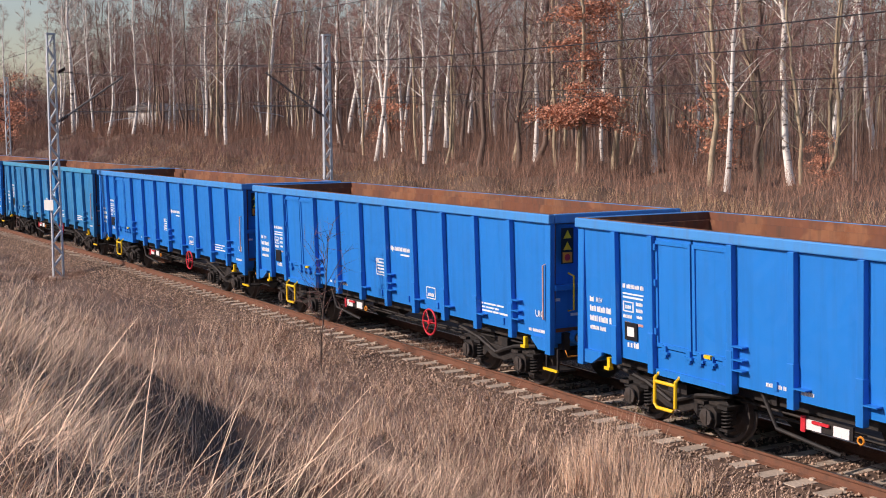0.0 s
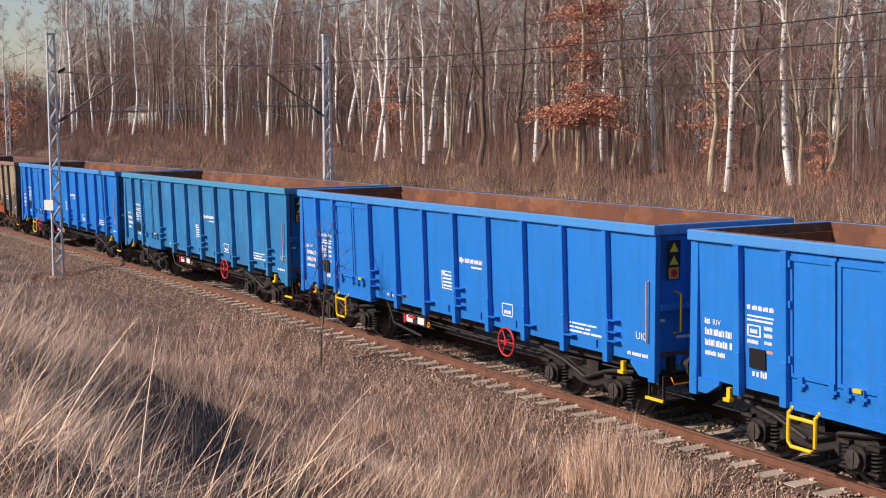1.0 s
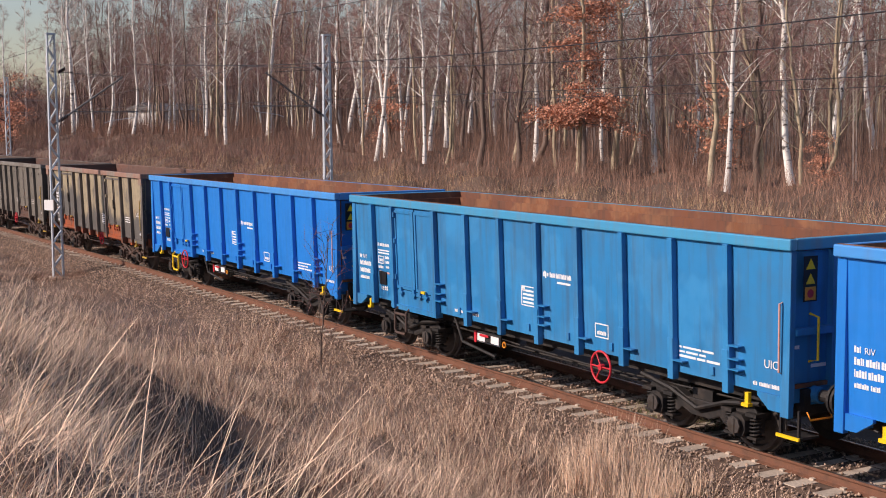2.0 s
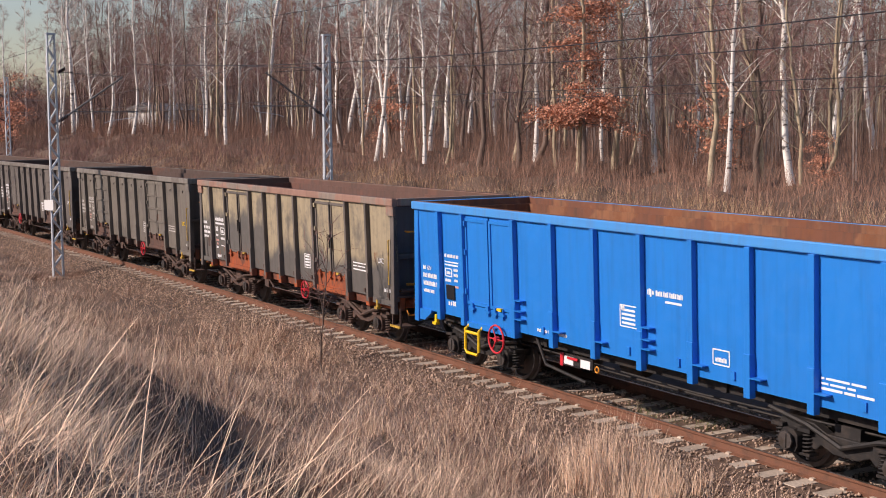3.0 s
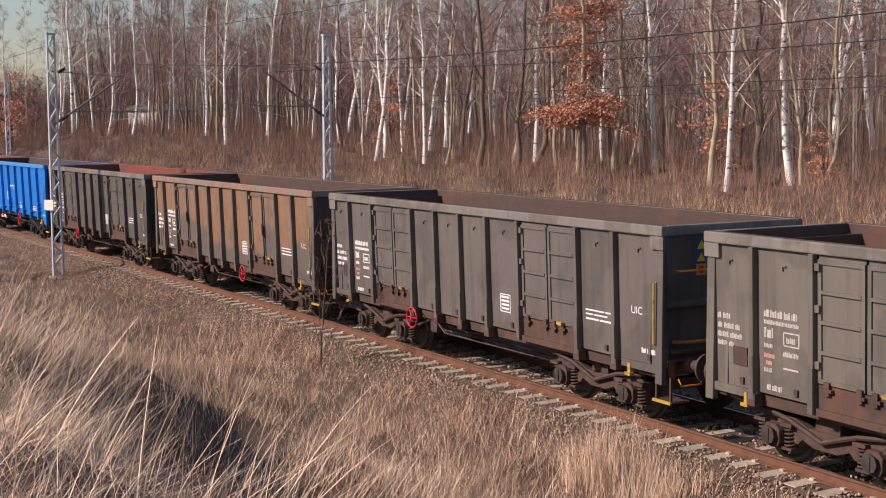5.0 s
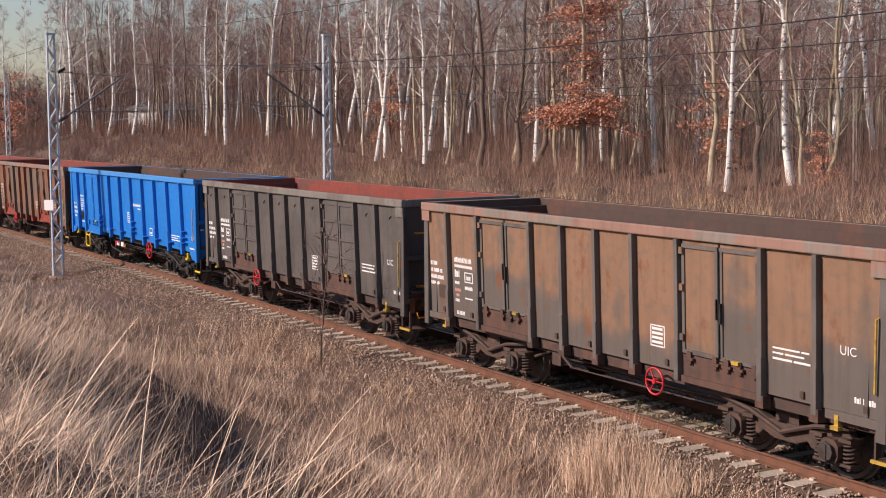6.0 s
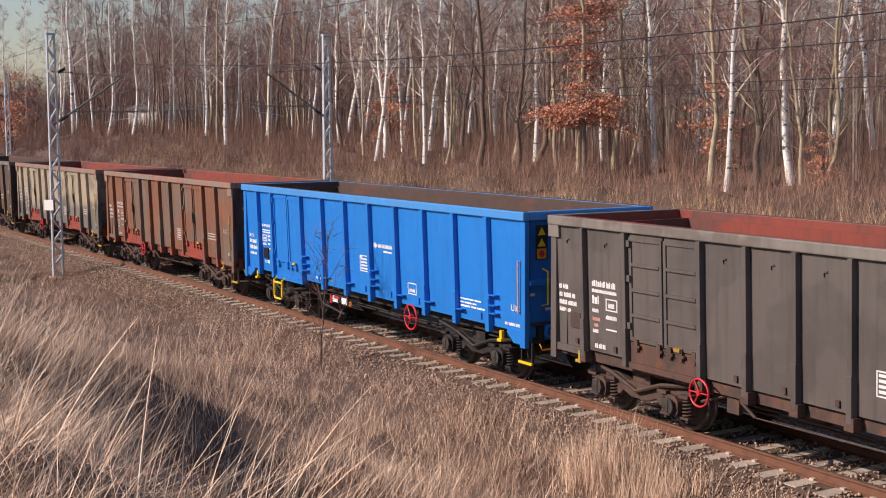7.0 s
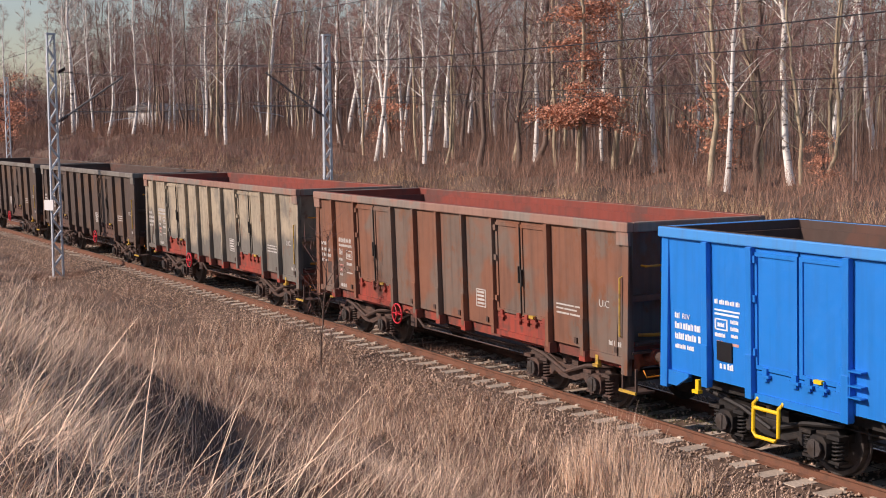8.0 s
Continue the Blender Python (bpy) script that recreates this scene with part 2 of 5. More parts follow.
def build_ballast():
    rng = np.random.default_rng(11)
    M = 44000
    s = -62 + 68 * rng.random(M) ** 0.75
    n = rng.uniform(-2.6, 1.9, M)
    on_sleeper = (np.abs((s + 260 + 0.275) % 0.55 - 0.275) < 0.15) & (np.abs(n) < 1.28) & (rng.random(M) > 0.16)
    keep = (np.abs(np.abs(n) - 0.754) > 0.1) & ~on_sleeper
    s, n = s[keep], n[keep]
    top = np.interp(n, PROFILE_N, PROFILE_Z)
    size = rng.uniform(0.012, 0.036, len(s))
    octa = np.array([(1, 0, 0), (-1, 0, 0), (0, 1, 0), (0, -1, 0), (0, 0, 1), (0, 0, -1)], float)
    tri = np.array([(0, 2, 4), (2, 1, 4), (1, 3, 4), (3, 0, 4), (2, 0, 5), (1, 2, 5), (3, 1, 5), (0, 3, 5)])
    ang = rng.uniform(0, 6.28, len(s))
    pts = octa[None] * size[:, None, None] * rng.uniform(0.6, 1.3, (len(s), 6, 1))
    x = pts[..., 0] * np.cos(ang)[:, None] - pts[..., 2] * np.sin(ang)[:, None]
    z = pts[..., 0] * np.sin(ang)[:, None] + pts[..., 2] * np.cos(ang)[:, None]
    v = along_np(s, n, top + rng.uniform(-0.01, 0.035, len(s)))[:, None, :] + np.stack([x, pts[..., 1], z], -1)
    f = (np.arange(len(s))[:, None, None] * 6 + tri[None]).reshape(-1, 3)
    ob = bulk("ballast", v.reshape(-1, 3), f, MAT["ballast"])
    tagged(ob, "loose brown-grey crushed stone ballast between the sleepers", "ballast", kind="stuff")


build_ballast()


# ---- overhead line ----
def build_mast(s, n, z0, height, toward, label):
    """Lattice mast of two channels laced with flat bars, with a bracket arm toward the track."""
    mast = tagged(new("catenary_mast"), label, "mast", "masts of the overhead line")
    mast.matrix_basis = rail_pose(s, n, z0)
    w0, w1, d = 0.17, 0.12, 0.09
    for sx in (-1, 1):
        sh = Shape()
        e = 0.022
        sh.hexa([(-d, sx * w0 - e, 0), (d, sx * w0 - e, 0), (d, sx * w0 + e, 0), (-d, sx * w0 + e, 0)],
                [(-d * 0.8, sx * w1 - e, height), (d * 0.8, sx * w1 - e, height), (d * 0.8, sx * w1 + e, height), (-d * 0.8, sx * w1 + e, height)])
        part("channel", sh, MAT["steel"], mast, "galvanised steel channel")
    k = int(height / 0.42)
    for face in (-1, 1):
        sh = Shape()
        for i in range(k):
            za, zb = i * height / k, (i + 1) * height / k
            wa, wb = w0 + (w1 - w0) * i / k, w0 + (w1 - w0) * (i + 1) / k
            sgn = 1 if i % 2 else -1
            sh.tube([(face * d * 0.9, -sgn * wa, za), (face * d * 0.9, sgn * wb, zb)], 0.024, 4)
        part("lacing", sh, MAT["steel"], mast, "zigzag flat-bar lacing")
    part("cap", Shape().box(-0.12, 0.12, -0.16, 0.16, height, height + 0.06), MAT["steel"], mast)
    part("foundation", Shape().box(-0.35, 0.35, -0.35, 0.35, -0.7, 0.08), MAT["concrete"], mast, "concrete foundation block", bevel=0.03)
    part("number_plate", Shape().box(-0.01, 0.01, -0.22, 0.22, -0.18, 0.18, pose(0.09, -0.27, 2.6, 0, 0, -62)), MAT["white_plate"], mast, "small blank white plate")
    t = toward
    part("strut", Shape().tube([(0, 0, 5.35), (0, t * 2.5, 7.05)], 0.035, 8), MAT["tube_steel"], mast, "slanting tubular bracket strut")
    part("tie", Shape().tube([(0, 0, 7.2), (0, t * 2.5, 7.05)], 0.015, 6), MAT["tube_steel"], mast)
    part("steady_tube", Shape().tube([(0, t * 0.7, 5.82), (0, t * 3.0, 5.82)], 0.022, 8), MAT["tube_steel"], mast)
    part("registration_arm", Shape().tube([(0, t * 3.0, 5.8), (0, t * 2.9, 5.62), (0, t * 2.0, 5.5), (0, t * 1.8, 5.42)], 0.014, 6), MAT["steel"], mast)
    for y, z in ((0.28, 5.54), (0.25, 7.18)):
        sh = Shape()
        for i in range(5):
            sh.ring((0, t * (y + i * 0.05), z + i * 0.03), 0.05, 0.02, "y", 10, 5)
        part("insulator", sh, MAT["insulator"], mast, "brown ribbed insulator")
    return mast


build_mast(-33.3, -2.9, -0.55, 8.45, 1, "grey lattice steel mast standing in dry grass beside the rails")
build_mast(-32.2, 7.1, -0.35, 8.45, -1, "grey-green lattice steel mast behind the passing wagons")
build_mast(-80.0, 7.1, -0.35, 8.45, -1, "distant grey lattice mast at the forest edge")
build_mast(-85.0, -2.9, -0.55, 8.45, 1, "distant grey lattice mast beside the rails")


def build_wire(n, za, sag, r, label, spans=((-85, -33), (-33, 19), (19, 71))):
    sh = Shape()
    for a, b in spans:
        pts = [along(a + (b - a) * i / 14, n, za - sag * 4 * (i / 14) * (1 - i / 14)) for i in range(15)]
        sh.tube(pts, r, 5)
    tagged(part("overhead_wire", sh, MAT["wire"], None), label, "cable", "wires of the overhead line")


for n_track in (0.0, 4.2):
    build_wire(n_track, 5.45, 0.06, 0.007, "dark contact wire over the rails")
    build_wire(n_track, 6.95, 0.75, 0.011, "dark sagging messenger wire over the rails")
build_wire(7.0, 8.0, 0.5, 0.007, "dark feeder wire along the masts")
build_wire(-2.9, 7.6, 0.5, 0.007, "dark feeder wire along the masts")


# ---- wagons ----
def paint(name, base, patch=None, patch_scale=1.1, patch_at=0.5, patch_z=None, grime=(0.05, 0.045, 0.04), grime_amount=0.35, rust=0.0,
          rough=0.45, offset=0.0):
    """Wagon paint: base coat, blotches of another coat, rain streaks and rust flecks."""
    m = bpy.data.materials.new(name)
    m.use_nodes = True
    nt = m.node_tree
    b = nt.nodes["Principled BSDF"]
    b.inputs["Specular IOR Level"].default_value = 0.35
    tc = nt.nodes.new("ShaderNodeTexCoord")
    sep = nt.nodes.new("ShaderNodeSeparateXYZ")
    nt.links.new(tc.outputs["Object"], sep.inputs[0])

    def noise_tex(scale, stretch=(1, 1, 1), detail=6.0, shift=0.0, rougher=0.55):
        mp = nt.nodes.new("ShaderNodeMapping")
        mp.inputs["Scale"].default_value, mp.inputs["Location"].default_value = stretch, (offset + shift, shift, 0)
        nt.links.new(tc.outputs["Object"], mp.inputs[0])
        n = nt.nodes.new("ShaderNodeTexNoise")
        n.inputs["Scale"].default_value, n.inputs["Detail"].default_value, n.inputs["Roughness"].default_value = scale, detail, rougher
        nt.links.new(mp.outputs[0], n.inputs["Vector"])
        return n.outputs["Fac"]

    def ramp(fac, lo, hi, a=0.0, c=1.0):
        r = nt.nodes.new("ShaderNodeMapRange")
        for i, q in enumerate((lo, hi, a, c)):
            r.inputs[i + 1].default_value = q
        nt.links.new(fac, r.inputs[0])
        return r.outputs[0]

    def times(a, c, kind="MULTIPLY"):
        x = nt.nodes.new("ShaderNodeMath")
        x.operation = kind
        nt.links.new(a, x.inputs[0])
        if hasattr(c, "links"):
            nt.links.new(c, x.inputs[1])
        else:
            x.inputs[1].default_value = c
        return x.outputs[0]

    def blend(fac, a, c):
        x = nt.nodes.new("ShaderNodeMix")
        x.data_type = "RGBA"
        nt.links.new(fac, x.inputs[0])
        nt.links.new(a, x.inputs[6])
        x.inputs[7].default_value = (*c, 1)
        return x.outputs[2]

    colour = nt.nodes.new("ShaderNodeRGB").outputs[0]
    colour.default_value = (*base, 1)
    if patch:
        if patch_z:
            # overpainting ends at a height of its own on each panel
            oi = nt.nodes.new("ShaderNodeObjectInfo")
            wob = times(times(noise_tex(2.3, (1, 1, 0.6), 4.0, 9.0), 0.7), sep.outputs["Z"], "ADD")
            wob = times(times(oi.outputs["Random"], 0.85), wob, "ADD")
            fac = ramp(wob, patch_z + 0.66, patch_z + 0.90)
            fac = times(fac, ramp(noise_tex(patch_scale * 2.2, (1, 1, 0.7), 5.0), patch_at - 0.16, patch_at - 0.02, 0.25, 1.0))
        else:
            fac = ramp(noise_tex(patch_scale, (1, 1, 1.0), 3.0), patch_at, patch_at + 0.05)
        fac = times(fac, ramp(noise_tex(7, (1, 1, 1), 6.0, 4.0), 0.3, 0.5, 0.6, 0.97))
        colour = blend(fac, colour, patch)
    streak = ramp(noise_tex(3.0, (2.6, 2.6, 0.16), 6.0, 2.0), 0.48, 0.75, 0.0, grime_amount)
    colour = blend(streak, colour, grime)
    colour = blend(ramp(noise_tex(0.9, (1, 1, 1), 4.0, 7.0), 0.45, 0.8, 0.0, grime_amount * 0.6), colour, grime)
    if rust:
        spots = times(ramp(noise_tex(2.2, (1, 1, 0.55), 9.0, 3.0, 0.7), 0.66 - 0.25 * rust, 0.74 - 0.2 * rust), 0.85)
        colour = blend(spots, colour, (0.20, 0.075, 0.035))
    nt.links.new(colour, b.inputs["Base Color"])
    nt.links.new(ramp(noise_tex(5, (1, 1, 1), 5.0, 5.0), 0.3, 0.7, rough - 0.07, rough + 0.15), b.inputs["Roughness"])
    bp = nt.nodes.new("ShaderNodeBump")
    bp.inputs["Strength"].default_value, bp.inputs["Distance"].default_value = 0.35, 0.03
    nt.links.new(noise_tex(1.7, (1, 1, 0.7), 2.5, 1.0), bp.inputs["Height"])
    nt.links.new(bp.outputs[0], b.inputs["Normal"])
    return m


RUST_INSIDE = paint("rusty_inside", (0.18, 0.072, 0.043), (0.26, 0.115, 0.06), 1.3, 0.52, grime_amount=0.55, rust=0.55, rough=0.8)
RED_INSIDE = paint("red_brown_inside", (0.24, 0.055, 0.04), (0.15, 0.06, 0.05), 0.8, 0.55, grime_amount=0.4, rust=0.15, rough=0.75)
DULL_INSIDE = paint("dull_red_brown_inside", (0.13, 0.072, 0.058), (0.17, 0.08, 0.06), 0.8, 0.55, grime_amount=0.4, rust=0.15, rough=0.8)
DARK_INSIDE = paint("dark_rusty_inside", (0.085, 0.055, 0.046), (0.12, 0.06, 0.045), 0.8, 0.55, grime_amount=0.4, rust=0.1, rough=0.8)

Z_TOP, Z_RIB, Z_LOW = 3.225, 3.05, 0.96
Y_HIGH, Y_LOW = 1.405, 1.335


def y_side(z):
    """Outer face of the side sheets, leaned in a little toward the floor to fit the camera's view."""
    return Y_LOW + (Y_HIGH - Y_LOW) * (z - 1.0) / 2.05


def slab(x0, x1, z0, z1, out0, out1, side=-1):
    """A plate on the side of a wagon, standing out0 to out1 from the side sheet."""
    a = [(x0, side * (y_side(z0) + out0), z0), (x1, side * (y_side(z0) + out0), z0), (x1, side * (y_side(z0) + out1), z0), (x0, side * (y_side(z0) + out1), z0)]
    c = [(x0, side * (y_side(z1) + out0), z1), (x1, side * (y_side(z1) + out0), z1), (x1, side * (y_side(z1) + out1), z1), (x0, side * (y_side(z1) + out1), z1)]
    return Shape().hexa(a, c)


def join(*shapes):
    sh = Shape()
    for q in shapes:
        sh.add(q.v, q.f)
    return sh


def spring_shape():
    pts = [(0.075 * math.cos(a), 0.075 * math.sin(a), 0.30 * a / (2 * math.pi * 5.5)) for a in (2 * math.pi * 5.5 * i / 66 for i in range(67))]
    return Shape().tube(pts, 0.016, 5)


def side_frame_shape():
    """Cast bogie side frame: arched beam between two axle guards."""
    line = [(-1.22, 0.60), (-1.22, 0.34), (-1.13, 0.34), (-1.09, 0.58), (-0.68, 0.58), (-0.64, 0.36), (-0.50, 0.36), (-0.42, 0.44), (-0.2, 0.36), (0.2, 0.36),
            (0.42, 0.44), (0.50, 0.36), (0.64, 0.36), (0.68, 0.58), (1.09, 0.58), (1.13, 0.34), (1.22, 0.34), (1.22, 0.60), (1.12, 0.74), (0.55, 0.72),
            (0.32, 0.62), (-0.32, 0.62), (-0.55, 0.72), (-1.12, 0.74)]
    return Shape().plate(line, -0.07, 0.07)


def axlebox_shape():
    sh = Shape().plate([(-0.16, 0.36), (-0.12, 0.29), (0.12, 0.29), (0.16, 0.36), (0.16, 0.52), (0.09, 0.60), (-0.09, 0.60), (-0.16, 0.52)], -0.16, 0.10)
    sh.tube([(0, -0.16, 0.44), (0, -0.21, 0.44)], 0.10, 12)
    return sh.box(-0.33, 0.33, -0.10, 0.08, 0.25, 0.29)


def wheelset_shape():
    sh = Shape().tube([(0, -1.0, 0), (0, 1.0, 0)], 0.08, 10)
    for q in (-1, 1):
        prof = [(0.70, 0.12), (0.70, 0.36), (0.685, 0.39), (0.685, 0.49), (0.715, 0.49), (0.725, 0.458), (0.82, 0.452), (0.82, 0.39), (0.77, 0.36), (0.77, 0.12)]
        n, k = 28, len(prof)
        v = [(r * math.cos(6.28319 * i / n), q * y, r * math.sin(6.28319 * i / n)) for i in range(n) for y, r in prof]
        sh.add(v, [(i * k + j, ((i + 1) % n) * k + j, ((i + 1) % n) * k + (j + 1) % k, i * k + (j + 1) % k) for i in range(n) for j in range(k)])
    return sh


def build_bogie(wagon, x, gear):
    bogie = part("bogie", cached("bogie_bolster", lambda: Shape().box(-0.22, 0.22, -1.05, 1.05, 0.46, 0.78).box(-1.15, -1.0, -0.95, 0.95, 0.5, 0.62)
                                 .box(1.0, 1.15, -0.95, 0.95, 0.5, 0.62).tube([(0, 0, 0.7), (0, 0, 0.98)], 0.25, 14)), gear, wagon, "two-axle steel bogie", pose(x, 0, 0))
    for y in (-1.02, 1.02):
        part("side_frame", cached("side_frame", side_frame_shape), gear, bogie, m=pose(0, y, 0), bevel=0.015 if y < 0 else 0)
        for ax in (-0.9, 0.9):
            part("axlebox", cached("axlebox", axlebox_shape), gear, bogie, m=pose(ax, y - 0.02, 0) if y < 0 else pose(ax, y + 0.02, 0, 0, 0, 180))
            for dx in (-0.25, 0.25):
                part("spring", cached("spring", spring_shape, True), gear, bogie, "dark coil spring", pose(ax + dx, y * 1.05, 0.28))
        if y < 0:
            for ax in (-0.9, 0.9):
                part("spring_cap", cached("spring_cap", lambda: Shape().box(-0.36, -0.14, -0.13, 0.07, 0.585, 0.64).box(0.14, 0.36, -0.13, 0.07, 0.585, 0.64).tube([(-0.25, -0.03, 0.2), (-0.25, -0.03, 0.62)], 0.03, 6).tube([(0.25, -0.03, 0.2), (0.25, -0.03, 0.62)], 0.03, 6)), gear, bogie, m=pose(ax, y - 0.03, 0))
                part("axle_cover", cached("axle_cover", lambda: Shape().tube([(0, -0.235, 0.44), (0, -0.21, 0.44)], 0.13, 8).box(-0.03, 0.03, -0.25, -0.23, 0.34, 0.54)), MAT["wheel_steel"], bogie, "round axlebox cover", pose(ax, y - 0.02, 0))
            part("brake_lever", cached("brake_lever", lambda: Shape().tube([(-1.35, -0.12, 0.82), (-0.6, -0.14, 0.70), (0.0, -0.14, 0.50), (0.6, -0.14, 0.70), (1.3, -0.12, 0.80)], 0.035, 6)), gear, bogie, "curved brake lever", pose(0, y, 0))
        part("brake_block", cached("brake_block", lambda: Shape().box(-0.06, 0.06, -0.05, 0.05, 0.3, 0.62)), gear, bogie, m=pose(0.36, y * 0.75, 0))
        part("brake_block", cached("brake_block", lambda: Shape()), gear, bogie, m=pose(-0.36, y * 0.75, 0))
    for ax in (-0.9, 0.9):
        ws = part("wheelset", cached("wheelset", wheelset_shape, False), MAT["wheel_steel"], wagon, "worn steel wheelset", pose(x + ax, 0, 0.46))
        WHEELSETS.append((ws, x + ax))


def build_buffers(wagon, end, half, colour, gear):
    for y in (-0.875, 0.875):
        q = part("buffer", cached("buffer_case", lambda: Shape().tube([(0, 0, 0), (0.3, 0, 0)], 0.115, 14).box(-0.02, 0.03, -0.18, 0.18, -0.18, 0.18)), colour, wagon,
                 "cylindrical buffer casing", pose(end * (half - 0.62), y, 1.06, 0, 0, 0 if end > 0 else 180))
        part("plunger", cached("buffer_plunger", lambda: Shape().tube([(0.28, 0, 0), (0.56, 0, 0)], 0.085, 12).tube([(0.56, 0, 0), (0.60, 0, 0)], 0.22, 18)), gear, q, "greasy steel buffer head")
    sh = Shape().tube([(0, 0, 1.05), (0.25, 0, 1.05), (0.42, 0, 0.98), (0.60, 0, 0.92)], 0.045, 8).ring((0.50, 0, 0.86), 0.11, 0.022, "y", 14, 5)
    part("coupling", sh, gear, wagon, "screw coupling", pose(end * (half - 0.60), 0, 0, 0, 0, 0 if end > 0 else 180))
    for y in (-0.5, 0.45):
        part("brake_hose", Shape().tube([(0, y, 1.0), (0.12, y, 0.8), (0.3, y, 0.62), (0.5, y, 0.66), (0.62, y, 0.74)], 0.022, 6), MAT["black"], wagon, "black rubber brake hose",
             pose(end * (half - 0.60), 0, 0, 0, 0, 0 if end > 0 else 180))


def lettering(wagon, x, z, rows, mat, side=-1, out=0.004):
    """Bars in place of writing that is not to be read: rows of (x offset, z offset, width, height)."""
    for dx, dz, w, h in rows:
        sh, q = Shape(), 0.0
        step = max(0.028, 0.55 * h) if 0.045 < h < 0.15 else w
        if step == w:
            sh = slab(x + dx, x + dx + w, z + dz, z + dz + h, 0.0, out, side)
        for i in itertools.count():
            if step == w or q > w - 0.012:
                break
            wide, tall = (0.86, 0.5, 0.74, 0.34, 0.9, 0.62)[(i * 5 + int(100 * (dx + w) + 70 * h)) % 6], (1.0, 0.8, 1.0, 0.9)[(i * 3 + int(90 * w)) % 4]
            piece = slab(x + dx + q, x + dx + min(w, q + step * wide), z + dz, z + dz + h * tall, 0.0, out, side)
            sh.add(piece.v, piece.f)
            q += step * (wide + 0.2)
        part("marking", sh, mat, wagon)


def dashes(x, z, widths, h, gap=0.03):
    out, q = [], 0.0
    for w in widths:
        out.append((x + q, z, w, h))
        q += w + gap
    return out


def words(wagon, text, x, z, size, mat):
    cu = bpy.data.curves.new("letters", "FONT")
    cu.body, cu.size, cu.extrude = text, size, 0.001
    cu.materials.append(mat)
    ob = new("letters", cu)
    ob.parent = wagon
    ob.matrix_basis = pose(x, -(y_side(z + size / 2) + 0.006), z, 90 - math.degrees(math.atan2(Y_HIGH - Y_LOW, 2.05)) + 2 * math.degrees(math.atan2(Y_HIGH - Y_LOW, 2.05)), 0, 0)
    return ob


def sign_triangle(x, y, z, a):
    """Triangle facing +x."""
    return Shape().add([(x, y - a, z), (x, y + a, z), (x, y, z + 1.7 * a), (x + 0.006, y - a, z), (x + 0.006, y + a, z), (x + 0.006, y, z + 1.7 * a)],
                       [(0, 2, 1), (3, 4, 5), (0, 1, 4, 3), (1, 2, 5, 4), (2, 0, 3, 5)])


